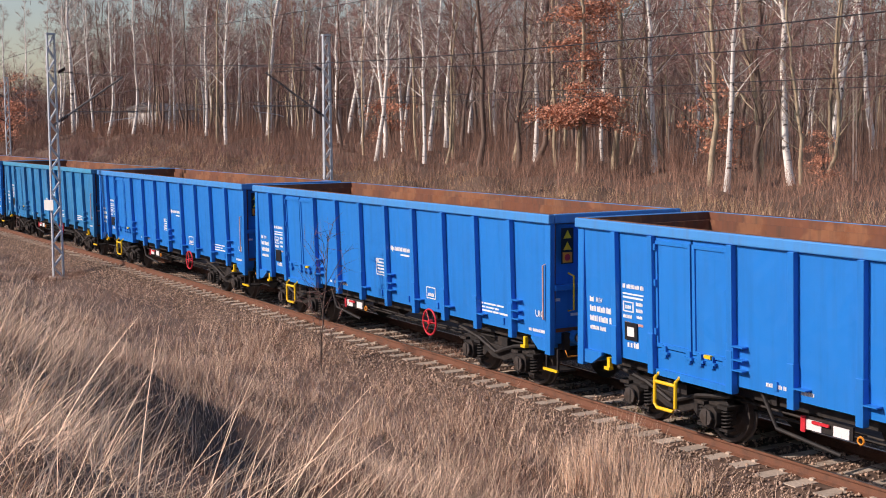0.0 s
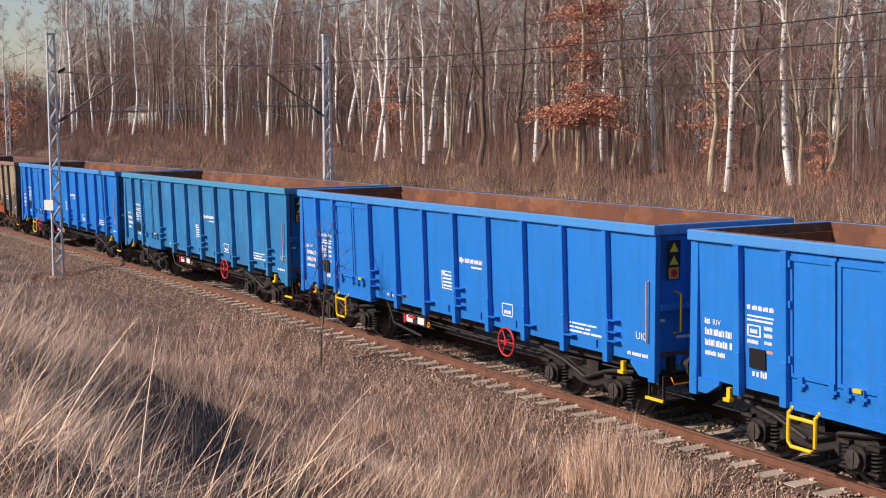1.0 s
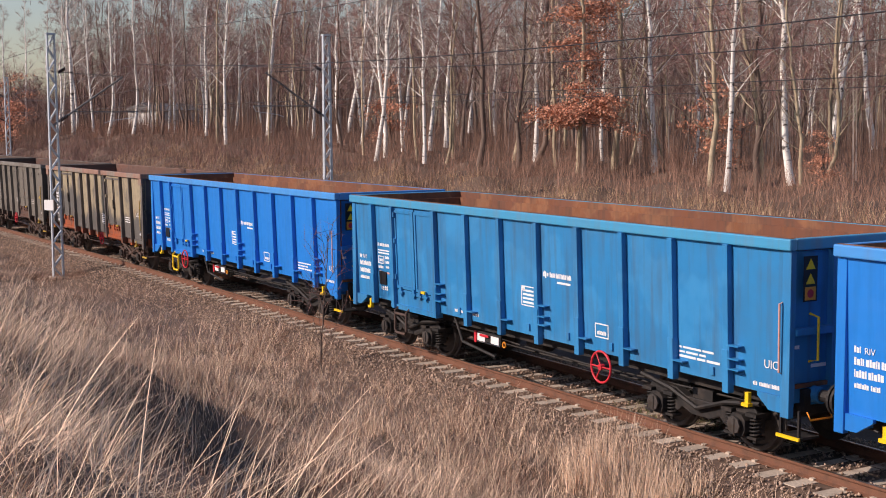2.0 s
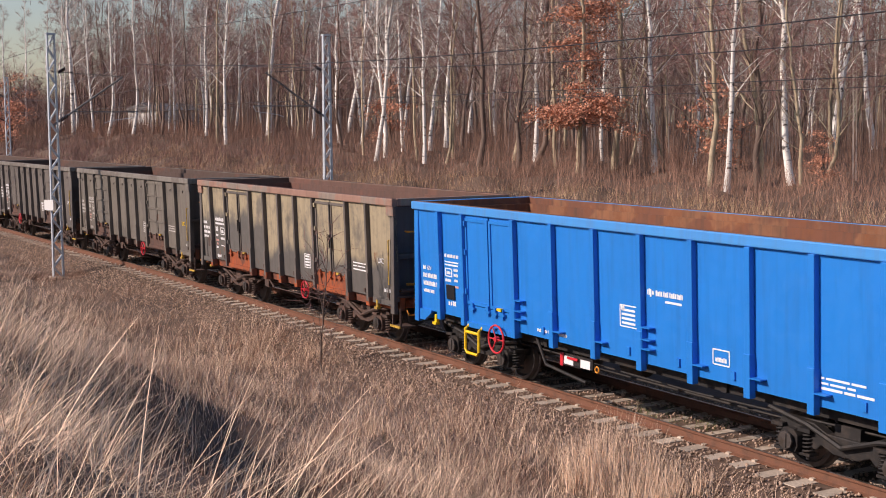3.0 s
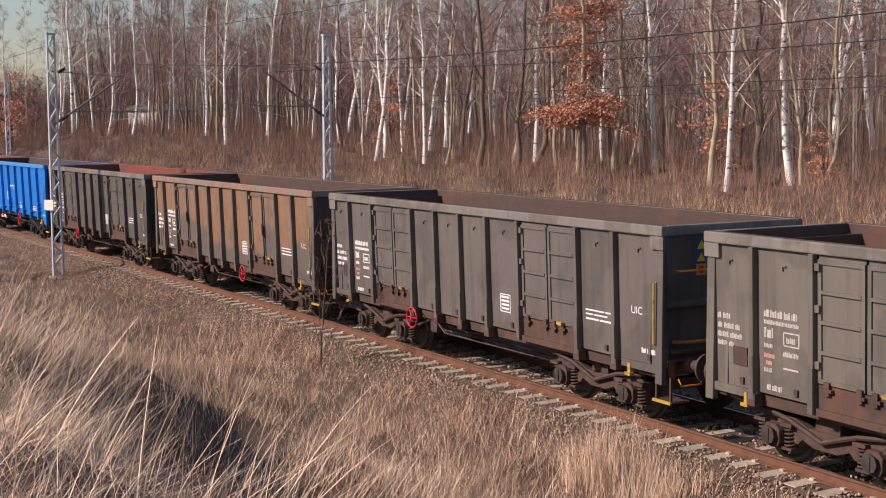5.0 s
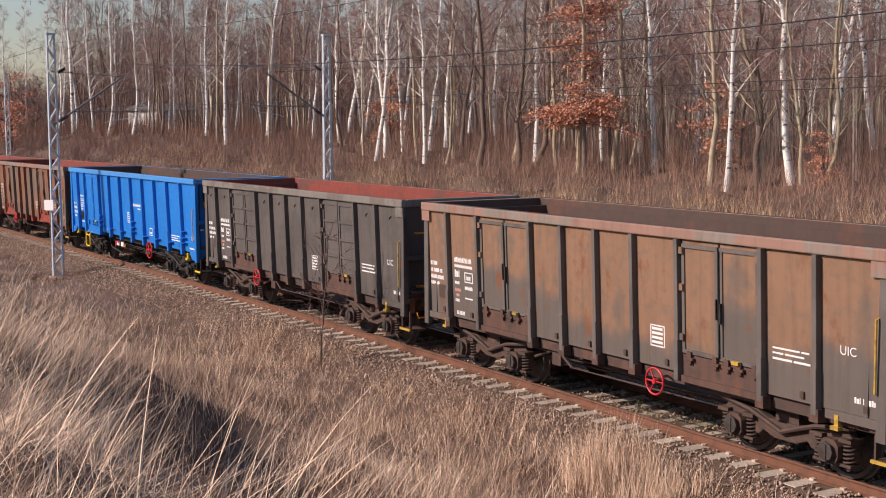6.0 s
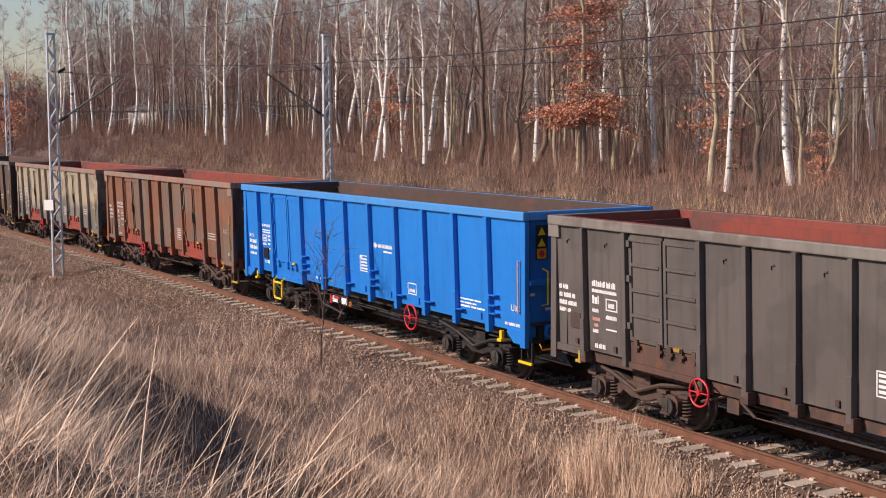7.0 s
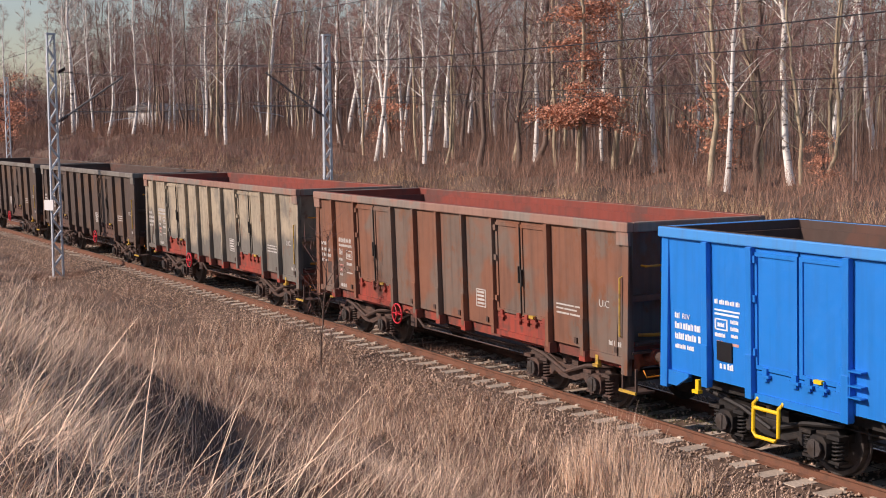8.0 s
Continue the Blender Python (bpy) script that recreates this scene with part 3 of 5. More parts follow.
def build_wagon(kind, label, coat, rim_coat, inside, sill_coat, gear, marks, doors="plain", group_name=""):
    long = kind == "long"
    over, length = (14.04, 13.285) if long else (12.5, 11.70)
    half, h = over / 2, length / 2
    wagon = tagged(new("open_freight_wagon"), label, "freight wagon", "wagons of the freight train")
    u = lambda q: q - h
    # top rail all round
    rim = Shape()
    t, w, lip = Z_TOP, 1.475, 0.16
    for y in (-1, 1):
        rim.box(-h, h, y * (w - 0.13) if y > 0 else -w, y * w if y > 0 else -(w - 0.13), t - lip, t)
    for e in (-1, 1):
        rim.box(e * h - (0.12 if e > 0 else 0), e * h + (0.12 if e < 0 else 0), -w + 0.13, w - 0.13, t - lip, t)
    part("top_rail", rim, rim_coat, wagon, "painted steel top rail with scuffed edge", bevel=0.02)
    for y in (-1, 1):
        lip_in = Shape()
        lip_in.box(-h + 0.12, h - 0.12, y * (w - 0.134) - 0.004, y * (w - 0.134) + 0.004, t - lip - 0.02, t - 0.012)
        lip_in.box(-h + 0.03, h - 0.03, y * (w - 0.08) - 0.045, y * (w - 0.08) + 0.045, t + 0.001, t + 0.005)
        part("inner_lip", lip_in, inside, wagon, "rusty inner face of the top rail")
    for e in (-1, 1):
        lip_in = Shape().box(e * (h - 0.124) - 0.004, e * (h - 0.124) + 0.004, -w + 0.14, w - 0.14, t - lip - 0.02, t - 0.012)
        part("inner_lip", lip_in, inside, wagon, "rusty inner face of the top rail")
    # sides: sheets between ribs
    if long:
        ribs = [1.06] + [3.72 + 1.19 * i for i in range(8)]
        posts, leaves = [1.97], [(2.02, 2.83), (2.87, 3.65)]
        sheets = [(0.03, 1.06), (1.06, 1.97)] + [(3.72 + 1.19 * i, min(3.72 + 1.19 * (i + 1), length - 0.03)) for i in range(8)]
        spans, pivots = [(2.0, 3.70)], (2.14, 11.14)
    else:
        ribs = [0.99, 3.85, 4.80, 5.74, 6.70, 9.50, 10.50]
        posts, leaves = [2.10, 7.76], [(2.17, 2.96), (3.0, 3.79), (7.83, 8.6), (8.64, 9.43)]
        sheets = [(0.03, 0.99), (0.99, 2.10), (3.85, 4.80), (4.80, 5.74), (5.74, 6.70), (6.70, 7.76), (9.50, 10.50), (10.50, length - 0.03)]
        spans, pivots = [(2.1, 3.85), (7.76, 9.5)], (2.05, 9.65)
    for side in (-1, 1):
        for a, b in sheets:
            part("side_sheet", slab(u(a), u(b), Z_LOW + 0.08, t - lip, -0.05, 0.0, side), coat, wagon)
        for q in ribs + posts:
            low, wd = (Z_LOW - 0.03, 0.055 if long else 0.042)
            s1 = slab(u(q) - wd, u(q) + wd, Z_LOW + 0.55, Z_RIB + 0.015, 0.0, 0.10, side)
            s2 = slab(u(q) - wd * 1.15, u(q) + wd * 1.15, low, Z_LOW + 0.6, 0.0, 0.115, side)
            part("rib", join(s1, s2), marks.get("ribs", coat), wagon, bevel=0.008 if side < 0 else 0)
        for a, b in leaves:
            leaf = part("door_leaf", slab(u(a), u(b), 1.36, t - lip - 0.01, -0.05, 0.012, side), coat, wagon, "hinged side door leaf", bevel=0.008 if side < 0 else 0)
            if side < 0:
                fr = join(slab(u(a), u(a) + 0.06, 1.36, 3.0, 0.012, 0.035), slab(u(b) - 0.06, u(b), 1.36, 3.0, 0.012, 0.035),
                          slab(u(a) + 0.06, u(b) - 0.06, 2.94, 3.0, 0.012, 0.035), slab(u(a) + 0.06, u(b) - 0.06, 1.36, 1.42, 0.012, 0.035))
                if doors == "ribbed":
                    for z in (1.75, 2.15, 2.55):
                        fr = join(fr, slab(u(a) + 0.06, u(b) - 0.06, z, z + 0.05, 0.012, 0.045))
                part("door_frame", fr, marks.get("ribs", coat), leaf)
                for z in (1.55, 2.3, 2.85):
                    hx = u(a) + 0.0 if (a, b) in leaves[0::2] else u(b)
                    part("hinge", slab(hx - 0.05, hx + 0.05, z, z + 0.10, 0.03, 0.07), coat, leaf)
                if not long and doors == "plain" and (a, b) in leaves[1::2]:
                    part("latch", join(slab(u(a) - 0.05, u(a) - 0.025, 1.95, 2.25, 0.04, 0.075), slab(u(a) + 0.035, u(a) + 0.06, 1.9, 2.2, 0.04, 0.075), slab(u(a) - 0.008, u(a) + 0.012, 1.40, 2.95, 0.04, 0.06)), MAT["running_gear"], leaf, "dark vertical latch bar")
        for a, b in spans:
            part("door_sill", join(slab(u(a) + 0.02, u(b) - 0.02, 1.00, 1.34, -0.04, 0.02, side), slab(u(a), u(b), 0.92, 1.02, -0.1, 0.06, side)), sill_coat, wagon, "flap below the door")
            if side < 0:
                for q in (0.2, 0.75, 1.0, 1.25, 1.55):
                    part("bolt_lever", join(slab(u(a + q), u(a + q) + 0.09, 1.22, 1.40, 0.02, 0.07), slab(u(a + q) - 0.05, u(a + q) + 0.14, 1.27, 1.31, 0.03, 0.08)), sill_coat, wagon)
                part("lever_handle", slab(u(a + 1.18), u(a + 1.32), 1.36, 1.41, 0.04, 0.10), MAT["yellow" if long else "ochre"], wagon, "yellow lever end")
        part("sole_bar", Shape().box(-h + 0.05, h - 0.05, side * (1.04 if long else 1.2) - 0.06, side * (1.04 if long else 1.2) + 0.06, 0.84, 1.14), sill_coat if not long else gear, wagon)
        part("inner_side", Shape().box(-h + (0.1 if long else 0.44), h - (0.1 if long else 0.44), side * 1.27 - 0.015, side * 1.27 + 0.015, 1.2, t - lip + 0.02), inside, wagon, "rust-stained inner side")
    part("floor", Shape().box(-h + 0.1, h - 0.1, -1.26, 1.26, 1.16, 1.22), inside, wagon, "rusty loading floor")
    for e in (-1, 1):
        back = 0.17 if long else 0.40
        ew = Shape().box(e * (h - back) - 0.03, e * (h - back) + 0.03, -1.36, 1.36, 0.95, t - lip)
        part("end_wall", ew, marks.get("ribs", coat), wagon, "steel end wall")
        part("inner_end", Shape().box(e * (h - back - 0.06) - 0.015, e * (h - back - 0.06) + 0.015, -1.25, 1.25, 1.22, t - lip + 0.02), inside, wagon, "rust-stained inner end")
        for y in (-1.37, 1.37):
            part("corner_post", Shape().box(e * (h - 0.11) - 0.08, e * (h - 0.11) + 0.08, y - 0.05, y + 0.05, 0.78, t - lip), marks.get("ribs", coat), wagon, bevel=0.01)
        for y in ((-0.55, 0.55) if long else (-1.27, 0.4)):
            part("end_stiffener", Shape().box(e * (h - back + 0.08) - 0.05, e * (h - back + 0.08) + 0.05, y - 0.06, y + 0.06, 1.15, t - lip - 0.02), coat, wagon)
        if not long:
            part("end_deck", Shape().box(e * (h - 0.2) - 0.2, e * (h - 0.2) + 0.2, -1.33, 1.33, 1.12, 1.16), BROWN, wagon)
        for z in ((1.90,) if long else (1.92,)):
            part("end_shelf", Shape().box(e * (h - back + 0.10) - 0.07, e * (h - back + 0.10) + 0.07, -1.32, 1.32, z, z + 0.10), coat if long else marks.get("ribs", coat), wagon, bevel=0.01)
        part("headstock", Shape().box(e * (half - 0.70) - 0.08, e * (half - 0.70) + 0.08, -1.32, 1.32, 0.86, 1.24), sill_coat if not long else coat, wagon, "buffer beam", bevel=0.015)
        build_buffers(wagon, e, half, sill_coat if not long else coat, gear)
        # tie hook under each corner
        part("rope_hook", Shape().box(e * (h - 0.85) - 0.035, e * (h - 0.85) + 0.035, -1.40, -1.34, 0.84, 1.0).box(e * (h - 0.85) - 0.075, e * (h - 0.85) + 0.06, -1.43, -1.34, 0.80, 0.85),
             MAT["yellow" if long else "ochre"], wagon, "yellow rope hook")
        a, b = (u(0.03), u(1.06)) if e < 0 else (u(length - 1.05), u(length - 0.03))
        if long:
            pts = [(a + 0.02, 1.05), (a + 0.02, 0.83), (a + 0.35, 0.83), (a + 0.62, 1.0), (a + 0.62, 1.05)] if e < 0 else [(b - 0.02, 1.05), (b - 0.62, 1.05), (b - 0.62, 1.0), (b - 0.4, 0.83), (b - 0.02, 0.83)]
        else:
            pts = [(a, 1.05), (a, 0.93), (b, 0.93), (b, 1.05)]
        part("corner_gusset", Shape().plate(pts, -1.39, -1.33), coat, wagon)
    # steps and grab rails at the +x end, where the shunter rides
    hr = MAT["pink"] if long else MAT["ochre"]
    xh = u(length - 0.18)
    part("grab_rail", Shape().tube([(xh, -1.40, 2.36), (xh, -1.47, 2.34), (xh, -1.46, 1.40), (xh, -1.38, 1.38)], 0.016, 8), hr, wagon, "upright grab rail at the corner")
    part("grab_rail", Shape().tube([(h - 0.10, -0.98, 2.18), (h + 0.06, -0.98, 2.15), (h + 0.06, -0.98, 1.56), (h - 0.10, -0.98, 1.52)] if long else
                                   [(h - 0.1, -1.1, 2.52), (h + 0.02, -1.1, 2.52), (h + 0.02, -0.45, 2.52), (h - 0.1, -0.45, 2.52)], 0.018, 8), MAT["orange" if not long else "yellow"], wagon, "orange-yellow grab rail on the end wall")
    part("footstep", Shape().box(h - 0.28, h + 0.12, -1.36, -0.98, 0.50, 0.53).box(h - 0.27, h - 0.24, -1.34, -1.30, 0.5, 0.9).box(h + 0.06, h + 0.09, -1.34, -1.30, 0.5, 0.9), gear, wagon, "steel riding step")
    part("step_edge", Shape().box(h - 0.29, h + 0.13, -1.385, -1.355, 0.495, 0.54), MAT["yellow" if long else "ochre"], wagon, "yellow step edge")
    part("coupler_handrail", Shape().tube([(h + 0.05, -1.15, 0.86), (h + 0.12, -1.15, 0.76), (h + 0.12, -0.75, 0.76), (h + 0.05, -0.72, 0.86)], 0.014, 6), MAT["orange"], wagon, "thin orange handle under the buffer")
    # warning signs on the end
    sx = h - 0.03 if long else h - 0.365
    sy = -1.06 if long else -0.36
    plate = part("warning_sign", Shape().box(sx, sx + 0.004, sy - 0.13, sy + 0.13, 2.36, 2.98), MAT["black"] if long else SIGN_BLUE, wagon, "warning pictograms on the end wall")
    part("triangle", sign_triangle(sx + 0.004, sy, 2.80, 0.085), MAT["yellow"], plate, "yellow warning triangle")
    part("triangle", sign_triangle(sx + 0.004, sy, 2.60, 0.085), MAT["yellow"], plate, "yellow warning triangle")
    part("orange_square", Shape().box(sx + 0.004, sx + 0.008, sy - 0.10, sy + 0.10, 2.38, 2.56), MAT["orange"], plate, "orange warning square")
    part("disc", Shape().tube([(sx + 0.008, sy, 2.47), (sx + 0.010, sy, 2.47)], 0.06, 14), MAT["red"], plate, "dark red disc")
    # under the floor
    part("centre_sill", Shape().box(-half + 0.7, half - 0.7, -0.25, 0.25, 0.80, 1.14), gear, wagon)
    part("brake_pipe", Shape().tube([(-h + 0.4, -0.95, 0.78), (-1.5, -1.0, 0.72), (1.5, -1.0, 0.68), (h - 0.6, -0.95, 0.76)], 0.018, 6), gear, wagon)
    part("brake_rod", Shape().tube([(-h + 3.3, -0.72, 0.56), (h - 3.3, -0.72, 0.56)], 0.022, 6), gear, wagon)
    part("air_tank", Shape().tube([(-0.7, 0.55, 0.70), (-0.62, 0.55, 0.70), (0.5, 0.55, 0.70), (0.58, 0.55, 0.70)], 0.2, 14), gear, wagon, "brake air tank")
    part("brake_cylinder", Shape().tube([(-0.9, -0.45, 0.72), (-0.35, -0.45, 0.72)], 0.17, 14).tube([(-0.35, -0.45, 0.72), (0.1, -0.45, 0.72)], 0.03, 8), gear, wagon)
    for x in (u(4.3), u(length - 4.4)):
        part("cross_bearer", Shape().box(x - 0.06, x + 0.06, -1.15, 1.15, 0.84, 1.12), gear, wagon)
    wx = u(marks.get("wheel", 9.18 if long else 7.3))
    wheel = part("handbrake_wheel", Shape().ring((0, 0, 0), 0.255, 0.02, "y", 28, 8).tube([(-0.25, 0, 0), (0.25, 0, 0)], 0.014, 6).tube([(0, 0, 0), (-0.13, 0, -0.22)], 0.014, 6)
                 .tube([(0, 0, 0), (-0.13, 0, 0.22)], 0.014, 6).tube([(0, -0.03, 0), (0, 0.05, 0)], 0.05, 10), MAT["red"], wagon, "red spoked handbrake wheel", pose(wx, -1.47, 0.84) @ Matrix.Diagonal((1, 1, 1, 1) if long else (0.8, 1, 0.8, 1)))
    part("spindle", Shape().tube([(0, 0.05, 0), (0, 0.6, 0)], 0.022, 6), gear, wheel, "dark spindle")
    if long:
        part("plate_holder", Shape().box(u(4.9), u(5.8), -1.22, -1.19, 0.66, 0.84), gear, wagon)
        for q in (5.0, 5.48):
            part("brake_plate", Shape().box(u(q), u(q) + 0.27, -1.235, -1.222, 0.66, 0.80), MAT["white"], wagon, "white brake change-over plate")
        part("changeover_handle", Shape().box(u(4.92), u(5.0), -1.26, -1.237, 0.62, 0.84).box(u(5.12), u(5.42), -1.26, -1.237, 0.76, 0.80), MAT["red"], wagon, "red change-over handle")
        part("pull_ring", Shape().ring((u(5.95), -1.24, 0.70), 0.05, 0.014, "y", 12, 5), MAT["orange"], wagon, "orange release ring")
        part("drain_pipe", Shape().tube([(u(4.15), -1.22, 1.0), (u(4.45), -1.22, 0.55), (u(5.6), -1.2, 0.42)], 0.03, 8), gear, wagon, "bent dark pipe")
        sh = Shape().tube([(u(2.10), -1.38, 0.96), (u(2.10), -1.46, 0.90), (u(2.10), -1.46, 0.50), (u(2.16), -1.46, 0.44), (u(2.52), -1.46, 0.44), (u(2.58), -1.46, 0.50), (u(2.58), -1.46, 0.90), (u(2.58), -1.38, 0.96)], 0.028, 8)
        part("yellow_step", sh.tube([(u(2.10), -1.46, 0.84), (u(2.58), -1.46, 0.84)], 0.028, 8), MAT[marks.get("step", "yellow")], wagon, "hanging tubular step")
        for i in range(8):
            x = u(3.72 + 1.19 * i) + 0.06
            for z in ((1.28, 1.43, 1.62) if i in (0, 3, 7) else (1.22,)):
                part("foot_bracket", slab(x, x + 0.22, z, z + 0.018, 0.0, 0.12), coat, wagon)
            if i in (0, 3, 7):
                part("bracket_web", slab(x, x + 0.02, 1.28, 1.64, 0.0, 0.10), coat, wagon)
            if i in (0, 2, 3, 4, 6):
                part("lashing_eye", slab(x + 0.72, x + 0.80, 1.12, 1.24, 0.0, 0.03), coat, wagon)
    else:
        for a, b in sheets:
            x = u((a + b) / 2)
            if doors == "ribbed":
                part("lashing_eye", join(slab(x - 0.035, x + 0.035, 2.835, 2.855, 0.0, 0.025), slab(x - 0.035, x - 0.018, 2.78, 2.835, 0.0, 0.025)), marks.get("ribs", coat), wagon)
            part("bolt_head", slab(x + 0.18, x + 0.25, 1.10, 1.19, 0.0, 0.03), MAT["running_gear_rust"], wagon)
        part("release_lever", Shape().tube([(h - 0.34, -0.95, 1.36), (h - 0.20, -0.7, 1.36), (h - 0.20, -0.35, 1.36)], 0.03, 6), MAT["orange"], wagon, "orange release lever on the end deck")
        part("coupling_tube", Shape().tube([(h - 0.02, -1.25, 1.28), (h + 0.02, -0.4, 1.28), (h + 0.02, 0.4, 1.28)], 0.035, 8), gear, wagon, "grimy tube across the end")
        part("brake_linkage", Shape().tube([(u(3.6), -1.15, 0.62), (u(4.3), -1.17, 0.86), (u(4.75), -1.17, 0.60)], 0.025, 6).box(u(4.2), u(4.45), -1.2, -1.12, 0.58, 0.88).tube([(u(4.75), -1.17, 0.60), (u(7.9), -1.17, 0.62)], 0.012, 5), gear, wagon, "rusty brake linkage")
        for q in ribs:
            part("rib_foot", slab(u(q) - 0.08, u(q) + 0.08, 0.84, 1.02, -0.04, 0.11), sill_coat, wagon)
        for e in (-1, 1):
            part("corner_brace", slab(e * h - (0.30 if e > 0 else 0), e * h + (0.30 if e < 0 else 0), 2.86, Z_TOP - 0.16, 0.0, 0.05), rim_coat, wagon)
    build_bogie(wagon, u(pivots[0]), gear)
    build_bogie(wagon, u(pivots[1]), gear)
    # markings
    ink = MAT[marks.get("ink", "white")]
    if long:
        lettering(wagon, u(0.30), 1.86, dashes(0, 0, (0.12,), 0.085) + dashes(0, -0.16, (0.16, 0.22, 0.14), 0.10) + dashes(0, -0.32, (0.2, 0.26, 0.05), 0.10) + dashes(0, -0.46, (0.24, 0.16), 0.07), ink)
        lettering(wagon, u(1.18), 2.12, dashes(0, 0.06, (0.08, 0.1, 0.08, 0.1, 0.08), 0.07, 0.02) + [(0, -0.04, 0.52, 0.025), (0, -0.10, 0.5, 0.03)] + [(0.0, -0.32, 0.26, 0.02), (0, -0.17, 0.26, 0.02), (0.0, -0.32, 0.03, 0.17),
                  (0.24, -0.32, 0.03, 0.17), (0.06, -0.27, 0.14, 0.06), (0.33, -0.20, 0.16, 0.06), (0.33, -0.30, 0.16, 0.06), (0, -0.42, 0.22, 0.06), (0.34, -0.40, 0.14, 0.05)] + dashes(0.1, -0.88, (0.06, 0.06, 0.12), 0.09, 0.02), ink)
        lettering(wagon, u(1.18), 2.12, [(0.04, -0.52, 0.14, 0.05), (0.30, -0.52, 0.2, 0.04)], MAT["pink"])
        part("card_holder", slab(u(1.24), u(1.55), 1.36, 1.64, 0.0, 0.025), MAT["black"], wagon, "black card holder")
        if marks.get("card"):
            part("card", slab(u(1.31), u(1.48), 1.42, 1.57, 0.025, 0.03), MAT["white_plate"], wagon, "white paper card")
        lettering(wagon, u(6.70), 1.55, [(0, 0, 0.44, 0.02), (0, 0.34, 0.44, 0.02), (0, 0, 0.02, 0.36), (0.42, 0, 0.02, 0.36)] + [(0.05, 0.05 + 0.07 * i, 0.34, 0.035) for i in range(4)] + [(0.03, 0.27, 0.09, 0.07)], ink)
        lettering(wagon, u(7.40), 2.12, [(0, 0.02, 0.06, 0.10), (0.06, -0.01, 0.05, 0.12), (0.11, 0.03, 0.05, 0.06)] + dashes(0.20, 0.02, (0.16, 0.12, 0.16, 0.12), 0.085, 0.02) + [(0.42, -0.07, 0.38, 0.035)], ink)
        lettering(wagon, u(8.86), 1.28, [(0, 0, 0.36, 0.02), (0, 0.22, 0.36, 0.02), (0, 0, 0.02, 0.24), (0.34, 0, 0.02, 0.24), (0.06, 0.05, 0.24, 0.07)], ink)
        lettering(wagon, u(10.95), 1.32, dashes(0, 0.10, (0.05, 0.40, 0.24), 0.03) + dashes(0, 0.03, (0.12, 0.26, 0.14), 0.03) + dashes(0, -0.04, (0.36, 0.18, 0.28), 0.035), ink)
        lettering(wagon, u(4.35), 1.14, dashes(0, 0, (0.3, 0.18, 0.08, 0.24), 0.06), ink)
        lettering(wagon, u(12.50), 1.12, dashes(0, 0, (0.10, 0.22, 0.16), 0.06, 0.02), ink)
        words(wagon, "RIV", u(0.30) + 0.17, 1.86, 0.12, ink)
        words(wagon, "UIC", u(12.72), 1.40, 0.17, ink)
        for y, z, w in ((-1.25, 1.70, 0.12), (-0.9, 1.42, 0.4)):
            part("marking", Shape().box(h - 0.14, h - 0.136, y, y + w, z, z + 0.05), ink, wagon)
    else:
        lettering(wagon, u(0.22), 1.95, dashes(0, 0.04, (0.08, 0.16), 0.08) + dashes(0, -0.10, (0.1, 0.2, 0.1), 0.08) + dashes(0, -0.23, (0.22, 0.24), 0.08) + dashes(0, -0.35, (0.2, 0.1), 0.07), ink)
        lettering(wagon, u(1.15), 2.05, dashes(0, 0.07, (0.1, 0.12, 0.1, 0.12, 0.1), 0.10, 0.02) + [(0, -0.03, 0.66, 0.06), (0.0, -0.22, 0.2, 0.14), (0.36, -0.30, 0.30, 0.02), (0.36, -0.12, 0.30, 0.02), (0.36, -0.3, 0.025, 0.2),
                  (0.64, -0.3, 0.025, 0.2), (0.42, -0.25, 0.16, 0.08), (0.36, -0.44, 0.28, 0.07), (0.0, -0.36, 0.18, 0.06), (0, -0.70, 0.16, 0.06), (0.36, -0.62, 0.28, 0.025)] + dashes(0.05, -0.95, (0.08, 0.1, 0.08), 0.08, 0.02), ink)
        lettering(wagon, u(1.15), 2.05, [(0.0, -0.50, 0.2, 0.06), (0.04, -0.60, 0.12, 0.06)], MAT["pink"])
        lettering(wagon, u(marks.get("box", 7.05)), 1.35, [(0, 0, 0.34, 0.02), (0, 0.32, 0.34, 0.02), (0, 0, 0.02, 0.34), (0.32, 0, 0.02, 0.34)] + [(0.04, 0.05 + 0.07 * i, 0.25, 0.04) for i in range(4)], ink)
        lettering(wagon, u(9.66), 1.60, dashes(0, 0.10, (0.5, 0.14), 0.025) + dashes(0, 0.03, (0.2, 0.35), 0.025) + dashes(0, -0.05, (0.36, 0.3), 0.03), ink)
        words(wagon, "UIC", u(10.86), 1.80, 0.17, MAT["yellow"] if marks.get("gold") else ink)
        lettering(wagon, u(11.10), 1.20, dashes(0, 0, (0.12, 0.2, 0.1), 0.08, 0.02), ink)
        part("card_holder", slab(u(0.55), u(0.83), 1.36, 1.62, 0.0, 0.02), MAT["running_gear_rust"], wagon, "rusty card holder")
        part("marking", Shape().box(h - 0.368, h - 0.364, -0.1, 0.3, 1.48, 1.54), ink, wagon)
    return wagon


